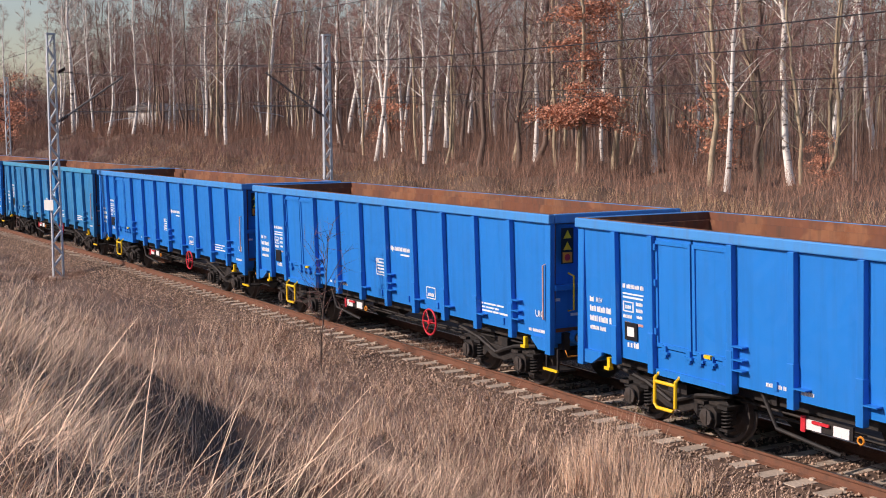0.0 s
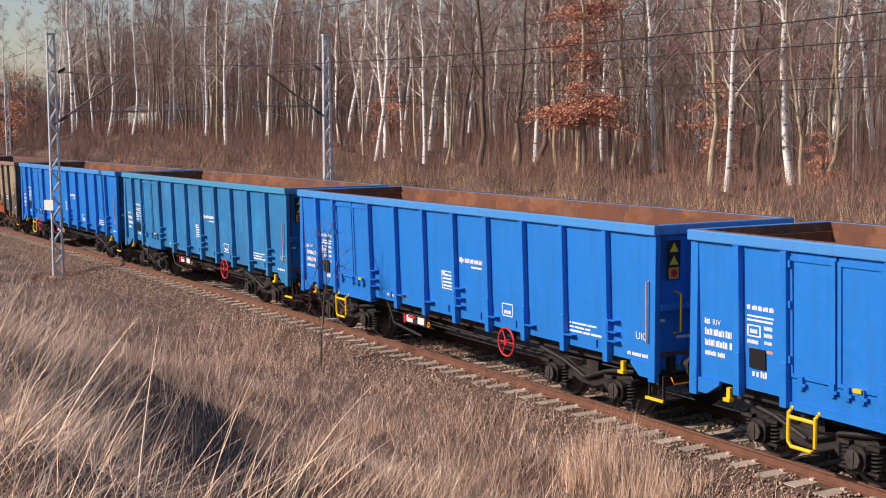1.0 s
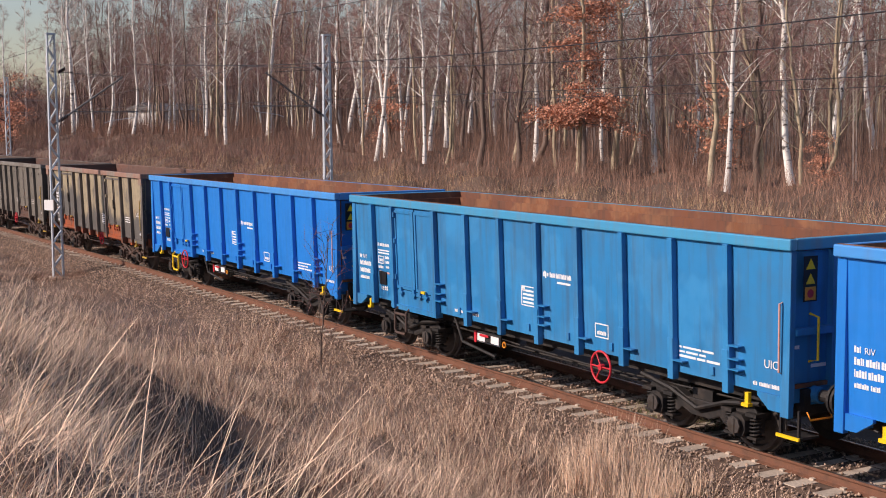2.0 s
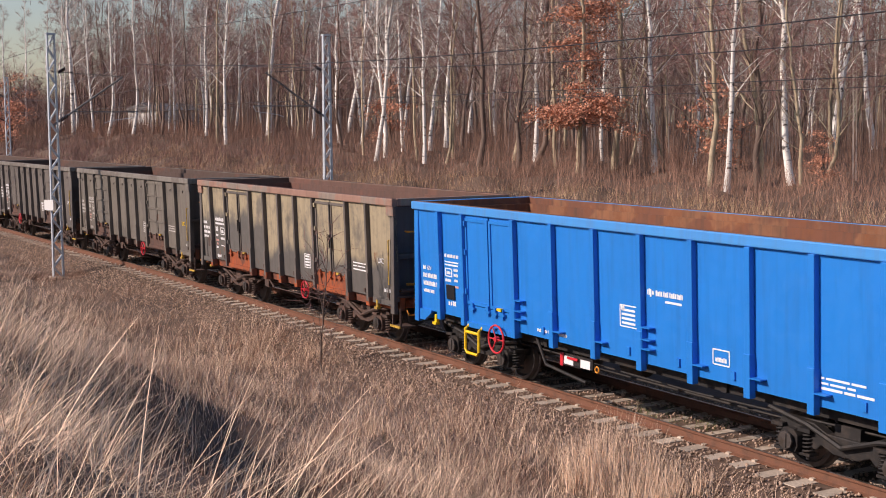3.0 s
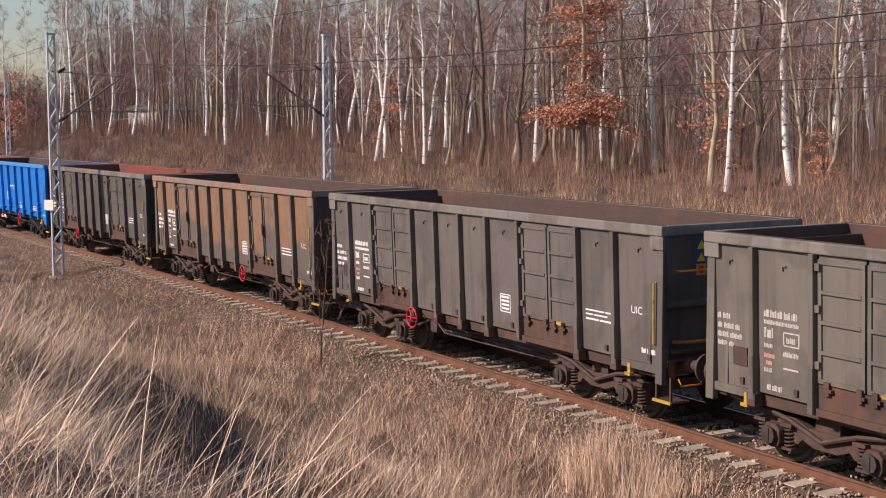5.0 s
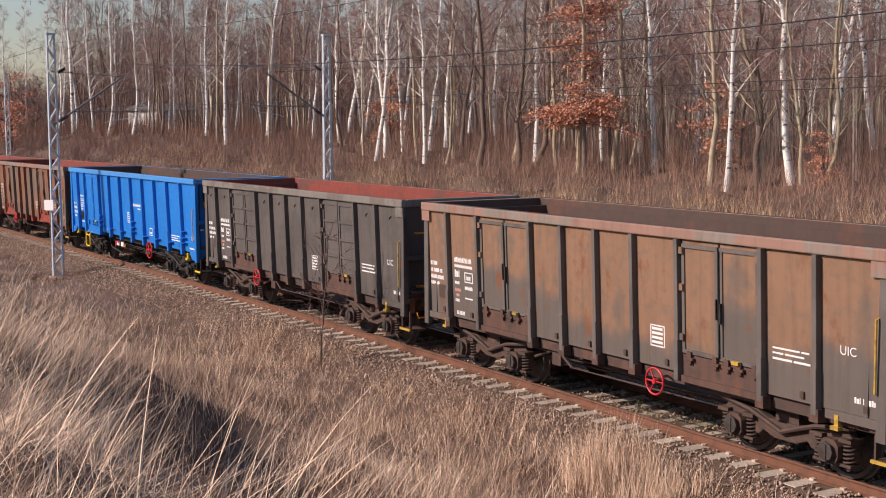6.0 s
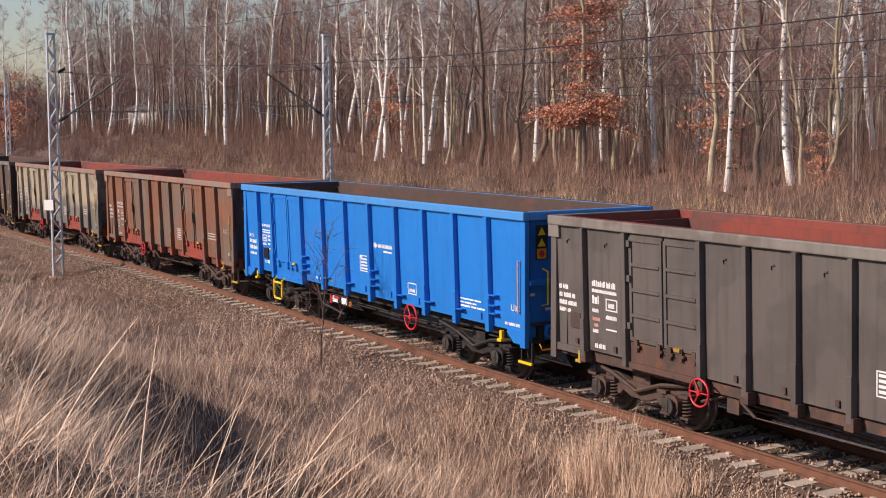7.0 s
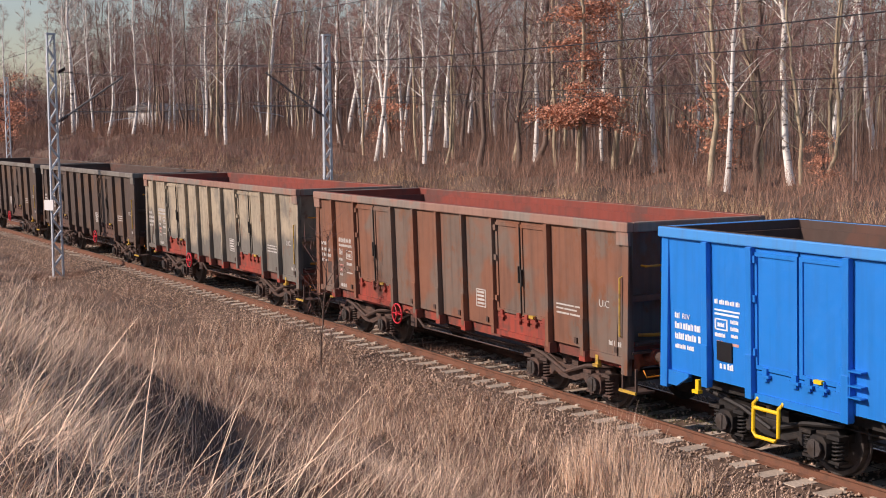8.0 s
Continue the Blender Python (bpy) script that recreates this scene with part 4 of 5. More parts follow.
SIGN_BLUE = material("blue_sign", (0.02, 0.07, 0.25), 0.5)
WHEELSETS = []
BLUE = paint("signal_blue_paint", (0.004, 0.20, 0.64), None, grime=(0.015, 0.10, 0.28), grime_amount=0.28, rough=0.38)
BLUE_RIM = paint("signal_blue_top_rail", (0.04, 0.27, 0.66), None, grime=(0.10, 0.16, 0.30), grime_amount=0.35, rough=0.45)
TEAL = paint("faded_teal_blue_paint", (0.009, 0.205, 0.47), (0.02, 0.24, 0.52), 0.9, 0.5, grime=(0.05, 0.10, 0.16), grime_amount=0.6, rough=0.5)
TEAL_RIM = paint("faded_teal_top_rail", (0.03, 0.28, 0.50), None, grime=(0.12, 0.2, 0.28), grime_amount=0.5, rough=0.5)
GREY_CREAM = paint("patched_grey_paint", (0.115, 0.108, 0.10), (0.36, 0.30, 0.20), 0.9, 0.50, patch_z=2.0, grime_amount=0.35, rust=0.15, rough=0.65, offset=3.0)
GREY_GREEN = paint("faded_grey_green_paint", (0.165, 0.147, 0.125), (0.13, 0.117, 0.102), 0.7, 0.5, grime_amount=0.45, rust=0.05, rough=0.65, offset=5.0)
GREY = paint("grey_paint", (0.145, 0.127, 0.115), (0.112, 0.10, 0.092), 0.7, 0.5, grime_amount=0.5, rust=0.1, rough=0.65, offset=8.0)
GREY_RUST = paint("rusted_grey_paint", (0.13, 0.11, 0.096), (0.265, 0.15, 0.092), 0.8, 0.47, patch_z=1.75, grime_amount=0.3, rust=0.4, rough=0.75, offset=11.0)
GREY_DARK = paint("dark_grey_paint", (0.118, 0.103, 0.096), (0.095, 0.085, 0.08), 0.7, 0.5, grime_amount=0.5, rust=0.05, rough=0.6, offset=14.0)
RUST = paint("rust_brown_paint", (0.225, 0.10, 0.062), (0.17, 0.125, 0.10), 0.55, 0.5, grime=(0.07, 0.05, 0.04), grime_amount=0.55, rust=0.5, rough=0.75, offset=17.0)
CREAM = paint("mottled_cream_paint", (0.17, 0.16, 0.14), (0.40, 0.335, 0.245), 0.8, 0.50, patch_z=1.75, grime_amount=0.5, rust=0.35, rough=0.7, offset=20.0)
BROWN_DARK = paint("dark_brown_paint", (0.095, 0.068, 0.056), (0.13, 0.08, 0.055), 0.8, 0.52, grime_amount=0.5, rust=0.3, rough=0.75, offset=23.0)
ORANGE_SILL = paint("orange_red_sill", (0.36, 0.085, 0.03), (0.15, 0.06, 0.04), 1.6, 0.5, grime_amount=0.6, rust=0.3, rough=0.7)
RED_SILL = paint("faded_red_sill", (0.33, 0.06, 0.04), (0.16, 0.06, 0.045), 1.6, 0.5, grime_amount=0.6, rust=0.3, rough=0.7)
BROWN_SILL = paint("brown_sill", (0.12, 0.065, 0.05), (0.075, 0.05, 0.042), 1.6, 0.5, grime_amount=0.6, rust=0.3, rough=0.75)
RIM_PINK = paint("scraped_red_brown_top_rail", (0.30, 0.175, 0.135), (0.24, 0.20, 0.17), 1.2, 0.5, grime_amount=0.35, rust=0.2, rough=0.7)
RIM_GREY = paint("scraped_grey_top_rail", (0.20, 0.185, 0.165), (0.15, 0.13, 0.115), 1.2, 0.5, grime_amount=0.35, rust=0.1, rough=0.65)
DARK, BROWN = MAT["running_gear"], MAT["running_gear_rust"]

blue_label = "bright blue empty open-top freight wagon on rails"
TRAIN = [
    (-5.13, "long", "bright blue empty open-top freight wagon with a white card", BLUE, BLUE_RIM, RUST_INSIDE, BLUE, DARK, {"card": 1}, "plain"),
    (-19.17, "long", blue_label, BLUE, BLUE_RIM, RUST_INSIDE, BLUE, DARK, {}, "plain"),
    (-33.21, "long", blue_label, BLUE, BLUE_RIM, RUST_INSIDE, BLUE, DARK, {}, "plain"),
    (-47.25, "long", "faded teal-blue dusty open-top freight wagon on rails", TEAL, TEAL_RIM, RUST_INSIDE, TEAL, DARK, {"step": "running_gear_rust"}, "plain"),
    (-61.29, "long", "bright blue empty open-top freight wagon before old grey ones", BLUE, BLUE_RIM, RUST_INSIDE, BLUE, DARK, {"wheel": 3.2}, "plain"),
    (-73.83, "short", "grey open freight wagon with cream overpainted panels and orange sills", GREY_CREAM, RIM_PINK, DULL_INSIDE, ORANGE_SILL, BROWN, {"ink": "white", "wheel": 7.3, "ribs": GREY}, "plain"),
    (-86.32, "short", "faded grey-green open freight wagon with yellow markings", GREY_GREEN, RIM_GREY, DARK_INSIDE, BROWN_SILL, BROWN, {"ink": "faded_white", "gold": 1, "wheel": 7.45, "box": 7.2}, "ribbed"),
    (-98.96, "short", "dull grey weathered open freight wagon with ribbed doors", GREY, RIM_GREY, DARK_INSIDE, BROWN_SILL, BROWN, {"ink": "white", "wheel": 3.9}, "ribbed"),
    (-111.59, "short", "grey open freight wagon with large rust-orange panels", GREY_RUST, RIM_PINK, DARK_INSIDE, BROWN_SILL, BROWN, {"ink": "white", "wheel": 7.3, "ribs": GREY}, "plain"),
    (-124.11, "short", "dark grey open freight wagon with red-brown inside", GREY_DARK, RIM_GREY, RED_INSIDE, BROWN_SILL, BROWN, {"ink": "white", "wheel": 3.9}, "ribbed"),
    (-138.15, "long", "bright blue empty open-top freight wagon between old rusty ones", BLUE, BLUE_RIM, DARK_INSIDE, BLUE, DARK, {}, "plain"),
    (-150.60, "short", "rust-brown weathered open freight wagon with red sills", RUST, RIM_PINK, RED_INSIDE, RED_SILL, BROWN, {"ink": "faded_white", "wheel": 4.1}, "plain"),
    (-163.30, "short", "mottled cream and grey-green open freight wagon", CREAM, RIM_PINK, RED_INSIDE, RED_SILL, BROWN, {"ink": "faded_white", "wheel": 4.1}, "plain"),
    (-176.10, "short", "dark brown sooty open freight wagon", BROWN_DARK, RIM_GREY, DARK_INSIDE, BROWN_SILL, BROWN, {"ink": "faded_white"}, "plain"),
    (-188.80, "short", "dark brown sooty open freight wagon", BROWN_DARK, RIM_GREY, DARK_INSIDE, BROWN_SILL, BROWN, {"ink": "faded_white"}, "plain"),
]
WAGONS = []
for s0, kind, label, *look_of in TRAIN:
    wagon = build_wagon(kind, label, *look_of)
    length = 13.285 if kind == "long" else 11.70
    WAGONS.append((wagon, s0 + length / 2))


# ---- plants ----
def ribbons(base, height, width, lean, bend, segs=3, taper=0.15, seed=0, tilt=None):
    """Curved blades: base (M,3), height, width, lean (M,2) unit direction, bend. Returns vertices and triangles."""
    rng = np.random.default_rng(seed)
    M = len(base)
    t = np.linspace(0, 1, segs + 1)
    a = rng.uniform(0, np.pi, M)
    across = np.stack([np.cos(a), np.sin(a), np.zeros(M)], -1)
    out = np.concatenate([lean, np.zeros((M, 1))], 1)
    verts = []
    tilt = np.zeros(M) if tilt is None else tilt
    for q in t:
        c = base + np.array([0, 0, 1.0]) * (height * (q * np.cos(tilt) - 0.45 * bend * q * q))[:, None] + out * (height * (q * np.sin(tilt) + bend * q ** 1.7))[:, None]
        if q == 1:
            verts.append(c[:, None])
        else:
            w = (width * (1 - (1 - taper) * q))[:, None] * across * 0.5
            verts.append(np.stack([c - w, c + w], 1))
    v = np.concatenate(verts, 1)
    k = v.shape[1]
    tri = []
    for i in range(segs - 1):
        o = 2 * i
        tri += [(o, o + 1, o + 3), (o, o + 3, o + 2)]
    o = 2 * (segs - 1)
    tri.append((o, o + 1, o + 2))
    f = (np.arange(M)[:, None, None] * k + np.array(tri)[None]).reshape(-1, 3)
    return v.reshape(-1, 3), f


WIND = np.array([0.5, 0.87])


def grass(name, label, mat, count, s_range, n_range, h_range, width, bend, clump=0.0, wind=0.6, seed=1, s_power=1.0, category="grass", sink=0.03, segs=2, keep=None, tilt=(0, 0)):
    rng = np.random.default_rng(seed)
    s = s_range[1] - (s_range[1] - s_range[0]) * rng.random(count) ** s_power
    n = rng.uniform(*n_range, count)
    if clump:
        c = int(count / 22) + 1
        cs = s_range[1] - (s_range[1] - s_range[0]) * rng.random(c) ** s_power
        cn = rng.uniform(*n_range, c)
        pick = rng.integers(0, c, count)
        loose = rng.random(count) < 0.25
        s = np.where(loose, s, cs[pick] + rng.normal(0, clump, count))
        n = np.where(loose, n, np.clip(cn[pick] + rng.normal(0, clump, count), *n_range))
    if keep is not None:
        ok = keep(s, n, rng.random(count))
        s, n = s[ok], n[ok]
    M = len(s)
    patch = 0.75 + 0.35 * np.sin(0.55 * s + 1.1) * np.sin(0.8 * n + 0.4) + 0.15 * np.sin(1.9 * s + 2.3 * n)
    h = rng.uniform(*h_range, M) * np.clip(patch, 0.45, 1.2)
    a = rng.uniform(0, 2 * np.pi, M)
    lean = wind * WIND[None] + (1 - wind) * np.stack([np.cos(a), np.sin(a)], -1)
    lean /= np.linalg.norm(lean, axis=1, keepdims=True) + 1e-6
    base = along_np(s, n, ground_z(s, n) - sink)
    v, f = ribbons(base, h, width * rng.uniform(0.6, 1.4, M), lean, rng.uniform(*bend, M), segs, seed=seed, tilt=np.radians(rng.uniform(*tilt, M)))
    tagged(bulk(name, v, f, mat), label, category, kind="stuff")


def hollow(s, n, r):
    """Thins the grass in a dark hollow on the slope, outlined to fit the camera's view."""
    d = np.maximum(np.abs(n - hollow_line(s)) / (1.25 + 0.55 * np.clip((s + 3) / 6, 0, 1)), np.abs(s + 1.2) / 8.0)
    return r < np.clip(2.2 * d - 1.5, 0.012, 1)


def shoulder(s, n, r):
    """Fewer blades toward the sleepers and in the furrow, with bare patches between."""
    bare = 0.62 + 0.5 * np.sin(1.3 * s + 0.7 * n) * np.sin(0.9 * n - 0.5 * s + 1.0) + 0.25 * np.sin(2.9 * s + 3.3 * n)
    return (r < np.clip((-1.42 - n) / 0.7, 0.0, 1) * np.clip(bare, 0.25, 1)) & hollow(s, n, r)


grass("slope_grass", "long windswept straw-coloured dry grass on the bank", MAT["straw"], 9000, (-26, 8), (-14.5, -9.2), (0.7, 1.35), 0.007, (0.05, 0.45), 0.16, 0.35, 1, 1.5, segs=5, keep=hollow, tilt=(0, 58))
grass("slope_tussocks", "pale tangled dry grass tussocks on the bank", MAT["straw"], 24000, (-32, 8), (-14.5, -9.0), (0.3, 0.7), 0.006, (0.1, 0.9), 0.10, 0.35, 12, 1.3, segs=3, keep=hollow, tilt=(0, 40))
grass("bank_thatch", "matted pale thatch of fallen grass on the bank", MAT["straw"], 30000, (-12, 8), (-14.5, -9.6), (0.3, 0.8), 0.006, (0.0, 0.35), 0.2, 0.15, 19, 1.1, segs=3, keep=hollow, tilt=(45, 88))
grass("arching_grass", "single long arching grass stalks over the dark furrow", MAT["straw"], 420, (-3, 6), (-12.0, -9.2), (0.9, 1.5), 0.009, (0.1, 0.5), 0.25, 0.55, 20, 1.1, segs=6, tilt=(5, 50))
grass("slope_undergrowth", "short brown dry grass covering the bank", MAT["straw_brown"], 42000, (-40, 8), (-14.5, -5), (0.12, 0.38), 0.007, (0.2, 1.1), 0.2, 0.12, 2, 1.3, keep=hollow)
grass("verge_grass", "tangled brown dry grass beside the ballast", MAT["straw_brown"], 70000, (-62, 6), (-9.5, -1.5), (0.12, 0.38), 0.009, (0.2, 1.2), 0.22, 0.10, 3, 1.2, keep=shoulder)
grass("verge_straw", "pale straw stalks scattered along the verge", MAT["straw"], 34000, (-60, 5), (-9.2, -1.7), (0.15, 0.48), 0.009, (0.1, 1.0), 0.18, 0.12, 4, 1.2, keep=shoulder, tilt=(0, 30))
grass("near_verge_grass", "matted pink-brown dry grass between bank and ballast", MAT["straw_brown"], 40000, (-17, 4.5), (-7.5, -1.45), (0.15, 0.48), 0.0085, (0.1, 1.0), 0.14, 0.15, 15, 1.2, keep=shoulder, tilt=(0, 35))
grass("near_verge_straw", "pale dry stems between bank and ballast", MAT["straw"], 40000, (-17, 4.5), (-7.8, -1.45), (0.18, 0.6), 0.0075, (0.05, 0.7), 0.12, 0.15, 16, 1.2, keep=shoulder, tilt=(0, 35))
grass("verge_stalks", "scattered upright pale dry stalks on the lower bank", MAT["straw"], 9000, (-24, 4), (-8.5, -1.9), (0.35, 0.95), 0.0075, (0.0, 0.4), 0.30, 0.2, 13, 1.3, segs=3, tilt=(0, 22))
grass("trackside_stalks", "tall pale dry stalks beside the rail", MAT["straw"], 1300, (-2.9, -1.0), (-3.4, -2.1), (0.75, 1.25), 0.009, (0.0, 0.2), 0.10, 0.2, 5, segs=3, tilt=(0, 14))
grass("track_tufts", "green and straw grass tufts growing between the rails", MAT["moss"], 420, (-5.6, -3.4), (-0.55, 0.5), (0.12, 0.38), 0.008, (0.1, 0.8), 0.10, 0.1, 21, tilt=(0, 25))
grass("track_weed", "brown dead weed clump beside the inner rail", MAT["brush"], 500, (-12.9, -11.0), (-0.55, 0.3), (0.12, 0.42), 0.010, (0.1, 0.9), 0.12, 0.1, 22, tilt=(0, 40))
grass("mast_foot_grass", "dry grass round the foot of the mast", MAT["straw_brown"], 1500, (-34.3, -32.2), (-3.9, -2.2), (0.3, 0.6), 0.010, (0.1, 0.8), 0.3, 0.1, 23, tilt=(0, 25))
grass("moss_tufts", "small green tufts in the dry verge", MAT["moss"], 900, (-20, -3), (-5.2, -2.6), (0.08, 0.2), 0.008, (0.2, 0.9), 0.12, 0.1, 6)
grass("dark_weed_stems", "dark brown dead weed stems on the bank", MAT["brush"], 14000, (-30, 6), (-13, -2.2), (0.2, 0.6), 0.007, (0.05, 0.6), 0.3, 0.2, 7, 1.3, tilt=(0, 30))
grass("bank_top_grass", "short dry grass on top of the bank", MAT["straw_brown"], 14000, (5, 22), (-22, -9.5), (0.1, 0.3), 0.007, (0.2, 1.0), 0.2, 0.1, 25)
# these weeds carry the furrow's shade in their colour
grass("furrow_weeds", "tangled dead weeds darkened to paint the shade in a furrow of the bank", MAT["shaded_weed"], 9000, (-9, 4.5), (-11.2, -7.0), (0.12, 0.45), 0.007, (0.2, 1.0), 0.2, 0.1, 17)
grass("far_bank_grass", "tall russet dry grass on the far bank", MAT["straw_brown"], 34000, (-140, 22), (6.6, 20), (0.4, 0.95), 0.013, (0.05, 0.8), 0.6, 0.15, 8, 0.9)
grass("far_bank_reed", "golden dry reed at the foot of the wood", MAT["straw_gold"], 34000, (-75, 22), (7.5, 15.5), (0.4, 1.0), 0.012, (0.1, 0.9), 0.6, 0.15, 9, 0.7)
grass("wood_floor_brush", "brown leafless brush and bramble under the trees", MAT["brush"], 48000, (-150, 25), (14, 60), (0.6, 2.4), 0.017, (0.02, 0.7), 0.9, 0.1, 10, 0.9, "brush")
grass("bend_brush", "low red-brown brush covering the far bank along the bend", MAT["twig"], 26000, (-175, -42), (7.2, 16), (0.6, 1.6), 0.018, (0.0, 0.5), 0.5, 0.1, 24, 0.9, "brush", tilt=(0, 25))
grass("edge_brush", "dense leafless red-brown brush along the edge of the wood", MAT["brush"], 45000, (-165, 20), (14, 30), (0.7, 2.3), 0.012, (0.0, 0.45), 0.5, 0.1, 18, 0.9, "brush", segs=2, tilt=(0, 20))
grass("sapling_thicket", "dense thin red-brown saplings between the trees", MAT["sapling"], 9000, (-180, 30), (18, 80), (2.0, 7.5), 0.026, (0.0, 0.16), 0.9, 0.1, 11, 0.9, "saplings")
grass("pale_sapling_thicket", "thin pale young birch stems between the trees", MAT["twig_pale"], 1600, (-180, 30), (20, 90), (4.0, 10.0), 0.05, (0.0, 0.12), 0.0, 0.1, 14, 0.9, "saplings")


def tubes(paths, sides):
    """paths: list of (points, radii). One mesh's vertices and triangles."""
    V, F, k = [], [], 0
    ang = np.arange(sides) * 2 * np.pi / sides
    for pts, rad in paths:
        pts, rad = np.asarray(pts, float), np.asarray(rad, float)
        d = np.gradient(pts, axis=0)
        d /= np.linalg.norm(d, axis=1, keepdims=True) + 1e-9
        ref = np.where(np.abs(d[:, 2:3]) < 0.9, np.array([[0, 0, 1.0]]), np.array([[1.0, 0, 0]]))
        s1 = np.cross(d, ref)
        s1 /= np.linalg.norm(s1, axis=1, keepdims=True) + 1e-9
        s2 = np.cross(s1, d)
        ring = pts[:, None] + rad[:, None, None] * (np.cos(ang)[None, :, None] * s1[:, None] + np.sin(ang)[None, :, None] * s2[:, None])
        K = len(pts)
        i, j = np.meshgrid(np.arange(K - 1), np.arange(sides), indexing="ij")
        a, b = k + i * sides + j, k + i * sides + (j + 1) % sides
        q = np.stack([a, b, b + sides, a, b + sides, a + sides], -1).reshape(-1, 3)
        V.append(ring.reshape(-1, 3))
        F.append(q)
        k += K * sides
    return np.concatenate(V), np.concatenate(F)


def slivers(paths, seed=3):
    """Very thin twigs: one narrow triangle each."""
    rng = np.random.default_rng(seed)
    a = np.array([p[0] for p, _ in paths])
    b = np.array([p[-1] for p, _ in paths])
    w = np.array([r[0] for _, r in paths])[:, None]
    d = rng.normal(0, 1, a.shape)
    d /= np.linalg.norm(d, axis=1, keepdims=True)
    v = np.stack([a - d * w, a + d * w, b], 1)
    return v.reshape(-1, 3), np.arange(len(a) * 3).reshape(-1, 3)


def flat_mesh(name, v, f):
    ob = bulk(name, v, f, None)
    me = ob.data
    bpy.data.objects.remove(ob)
    return me


def tree_meshes(seed, height, r0, spread=0.32, first=0.28, branches=20, twigs=6, up=0.9, wander=0.10, sub=5, droop=0.0, thick=0.015):
    """Trunk with limbs, and a crown of twigs; grown upward from the root."""
    rng = np.random.default_rng(seed)
    K = 12
    t = np.linspace(0, 1, K)
    drift = np.cumsum(rng.normal(0, wander, (K, 2)) * height / K, axis=0)
    trunk = np.stack([drift[:, 0], drift[:, 1], t * height], -1)
    trunk[0, :2] = 0
    rad = r0 * (1 - 0.9 * t) + 0.006
    rad[0] *= 1.25
    main, thin, fine = [(trunk, rad)], [], []
    for i in range(branches):
        h = first + (0.97 - first) * (i + rng.random()) / branches
        p = np.array([np.interp(h, t, trunk[:, k]) for k in range(3)])
        L = height * spread * (1.05 - h) * rng.uniform(0.6, 1.25) + 0.3
        a = rng.uniform(0, 6.283)
        d = np.array([math.cos(a), math.sin(a), up * rng.uniform(0.6, 1.5)])
        d /= np.linalg.norm(d)
        q = np.linspace(0, 1, 5)[:, None]
        pts = p + d * L * q + np.array([0, 0, 1]) * L * (0.12 - droop) * q ** 2 + rng.normal(0, 0.04 * L, (5, 3)) * q
        rb = max(0.008, 0.30 * np.interp(h, t, rad))
        main.append((pts, rb * (1 - 0.8 * q[:, 0])))
        for j in range(sub):
            w = rng.uniform(0.25, 1.0)
            p2 = np.array([np.interp(w, q[:, 0], pts[:, k]) for k in range(3)])
            d2 = d + rng.normal(0, 0.55, 3)
            d2 /= np.linalg.norm(d2)
            L2 = L * rng.uniform(0.25, 0.55)
            q2 = np.linspace(0, 1, 3)[:, None]
            pts2 = p2 + d2 * L2 * q2 + rng.normal(0, 0.05 * L2, (3, 3)) * q2 - np.array([0, 0, 1]) * droop * L2 * q2 ** 2
            thin.append((pts2, thick * (1 - 0.7 * q2[:, 0])))
            for m in range(twigs):
                w3 = rng.uniform(0.2, 1)
                p3 = p2 + (pts2[-1] - p2) * w3
                d3 = d2 + rng.normal(0, 0.7, 3) - np.array([0, 0, droop])
                d3 /= np.linalg.norm(d3)
                L3 = rng.uniform(0.25, 0.6)
                fine.append((np.stack([p3, p3 + d3 * L3]), np.array([0.0075, 0.003])))
    tv, tf = tubes(main, 6)
    v1, f1 = tubes(thin, 3)
    v2, f2 = slivers(fine)
    me_t, me_c = flat_mesh("trunk", tv, tf), flat_mesh("crown", np.concatenate([v1, v2]), np.concatenate([f1, f2 + len(v1)]))
    me_t.shade_smooth()
    return me_t, me_c


def plant_tree(name, label, category, meshes, bark, twig, s, n, tilt=(0, 0), turn=0.0, scale=1.0, group="trees of the wood"):
    tree = tagged(new(name), label, category, group)
    p = along(s, n, float(ground_z(s, n)) - 0.05)
    tree.matrix_basis = pose(p.x, p.y, p.z, tilt[0], tilt[1], 0) @ pose(0, 0, 0, 0, 0, turn) @ Matrix.Diagonal((scale, scale, scale, 1))
    part("trunk", meshes[0], MAT[bark], tree)
    part("crown", meshes[1], MAT[twig], tree)
    return tree


BIRCH = [tree_meshes(100 + i, 15.0, 0.13, 0.24, 0.26, 26, 15, 1.4, 0.06, 6, 0.25) for i in range(5)]
DARK_TREE = [tree_meshes(200 + i, 14.0, 0.12, 0.30, 0.12, 28, 15, 1.0, 0.11, 6) for i in range(5)]
YOUNG = [tree_meshes(300 + i, 11.0, 0.07, 0.22, 0.15, 20, 13, 1.3, 0.06, 5) for i in range(4)]


def lean_to(right):
    """Tilt in degrees that moves a treetop to the viewer's right by that share of its height."""
    a = math.degrees(math.atan(right))
    return (-a * 0.866, a * 0.5)


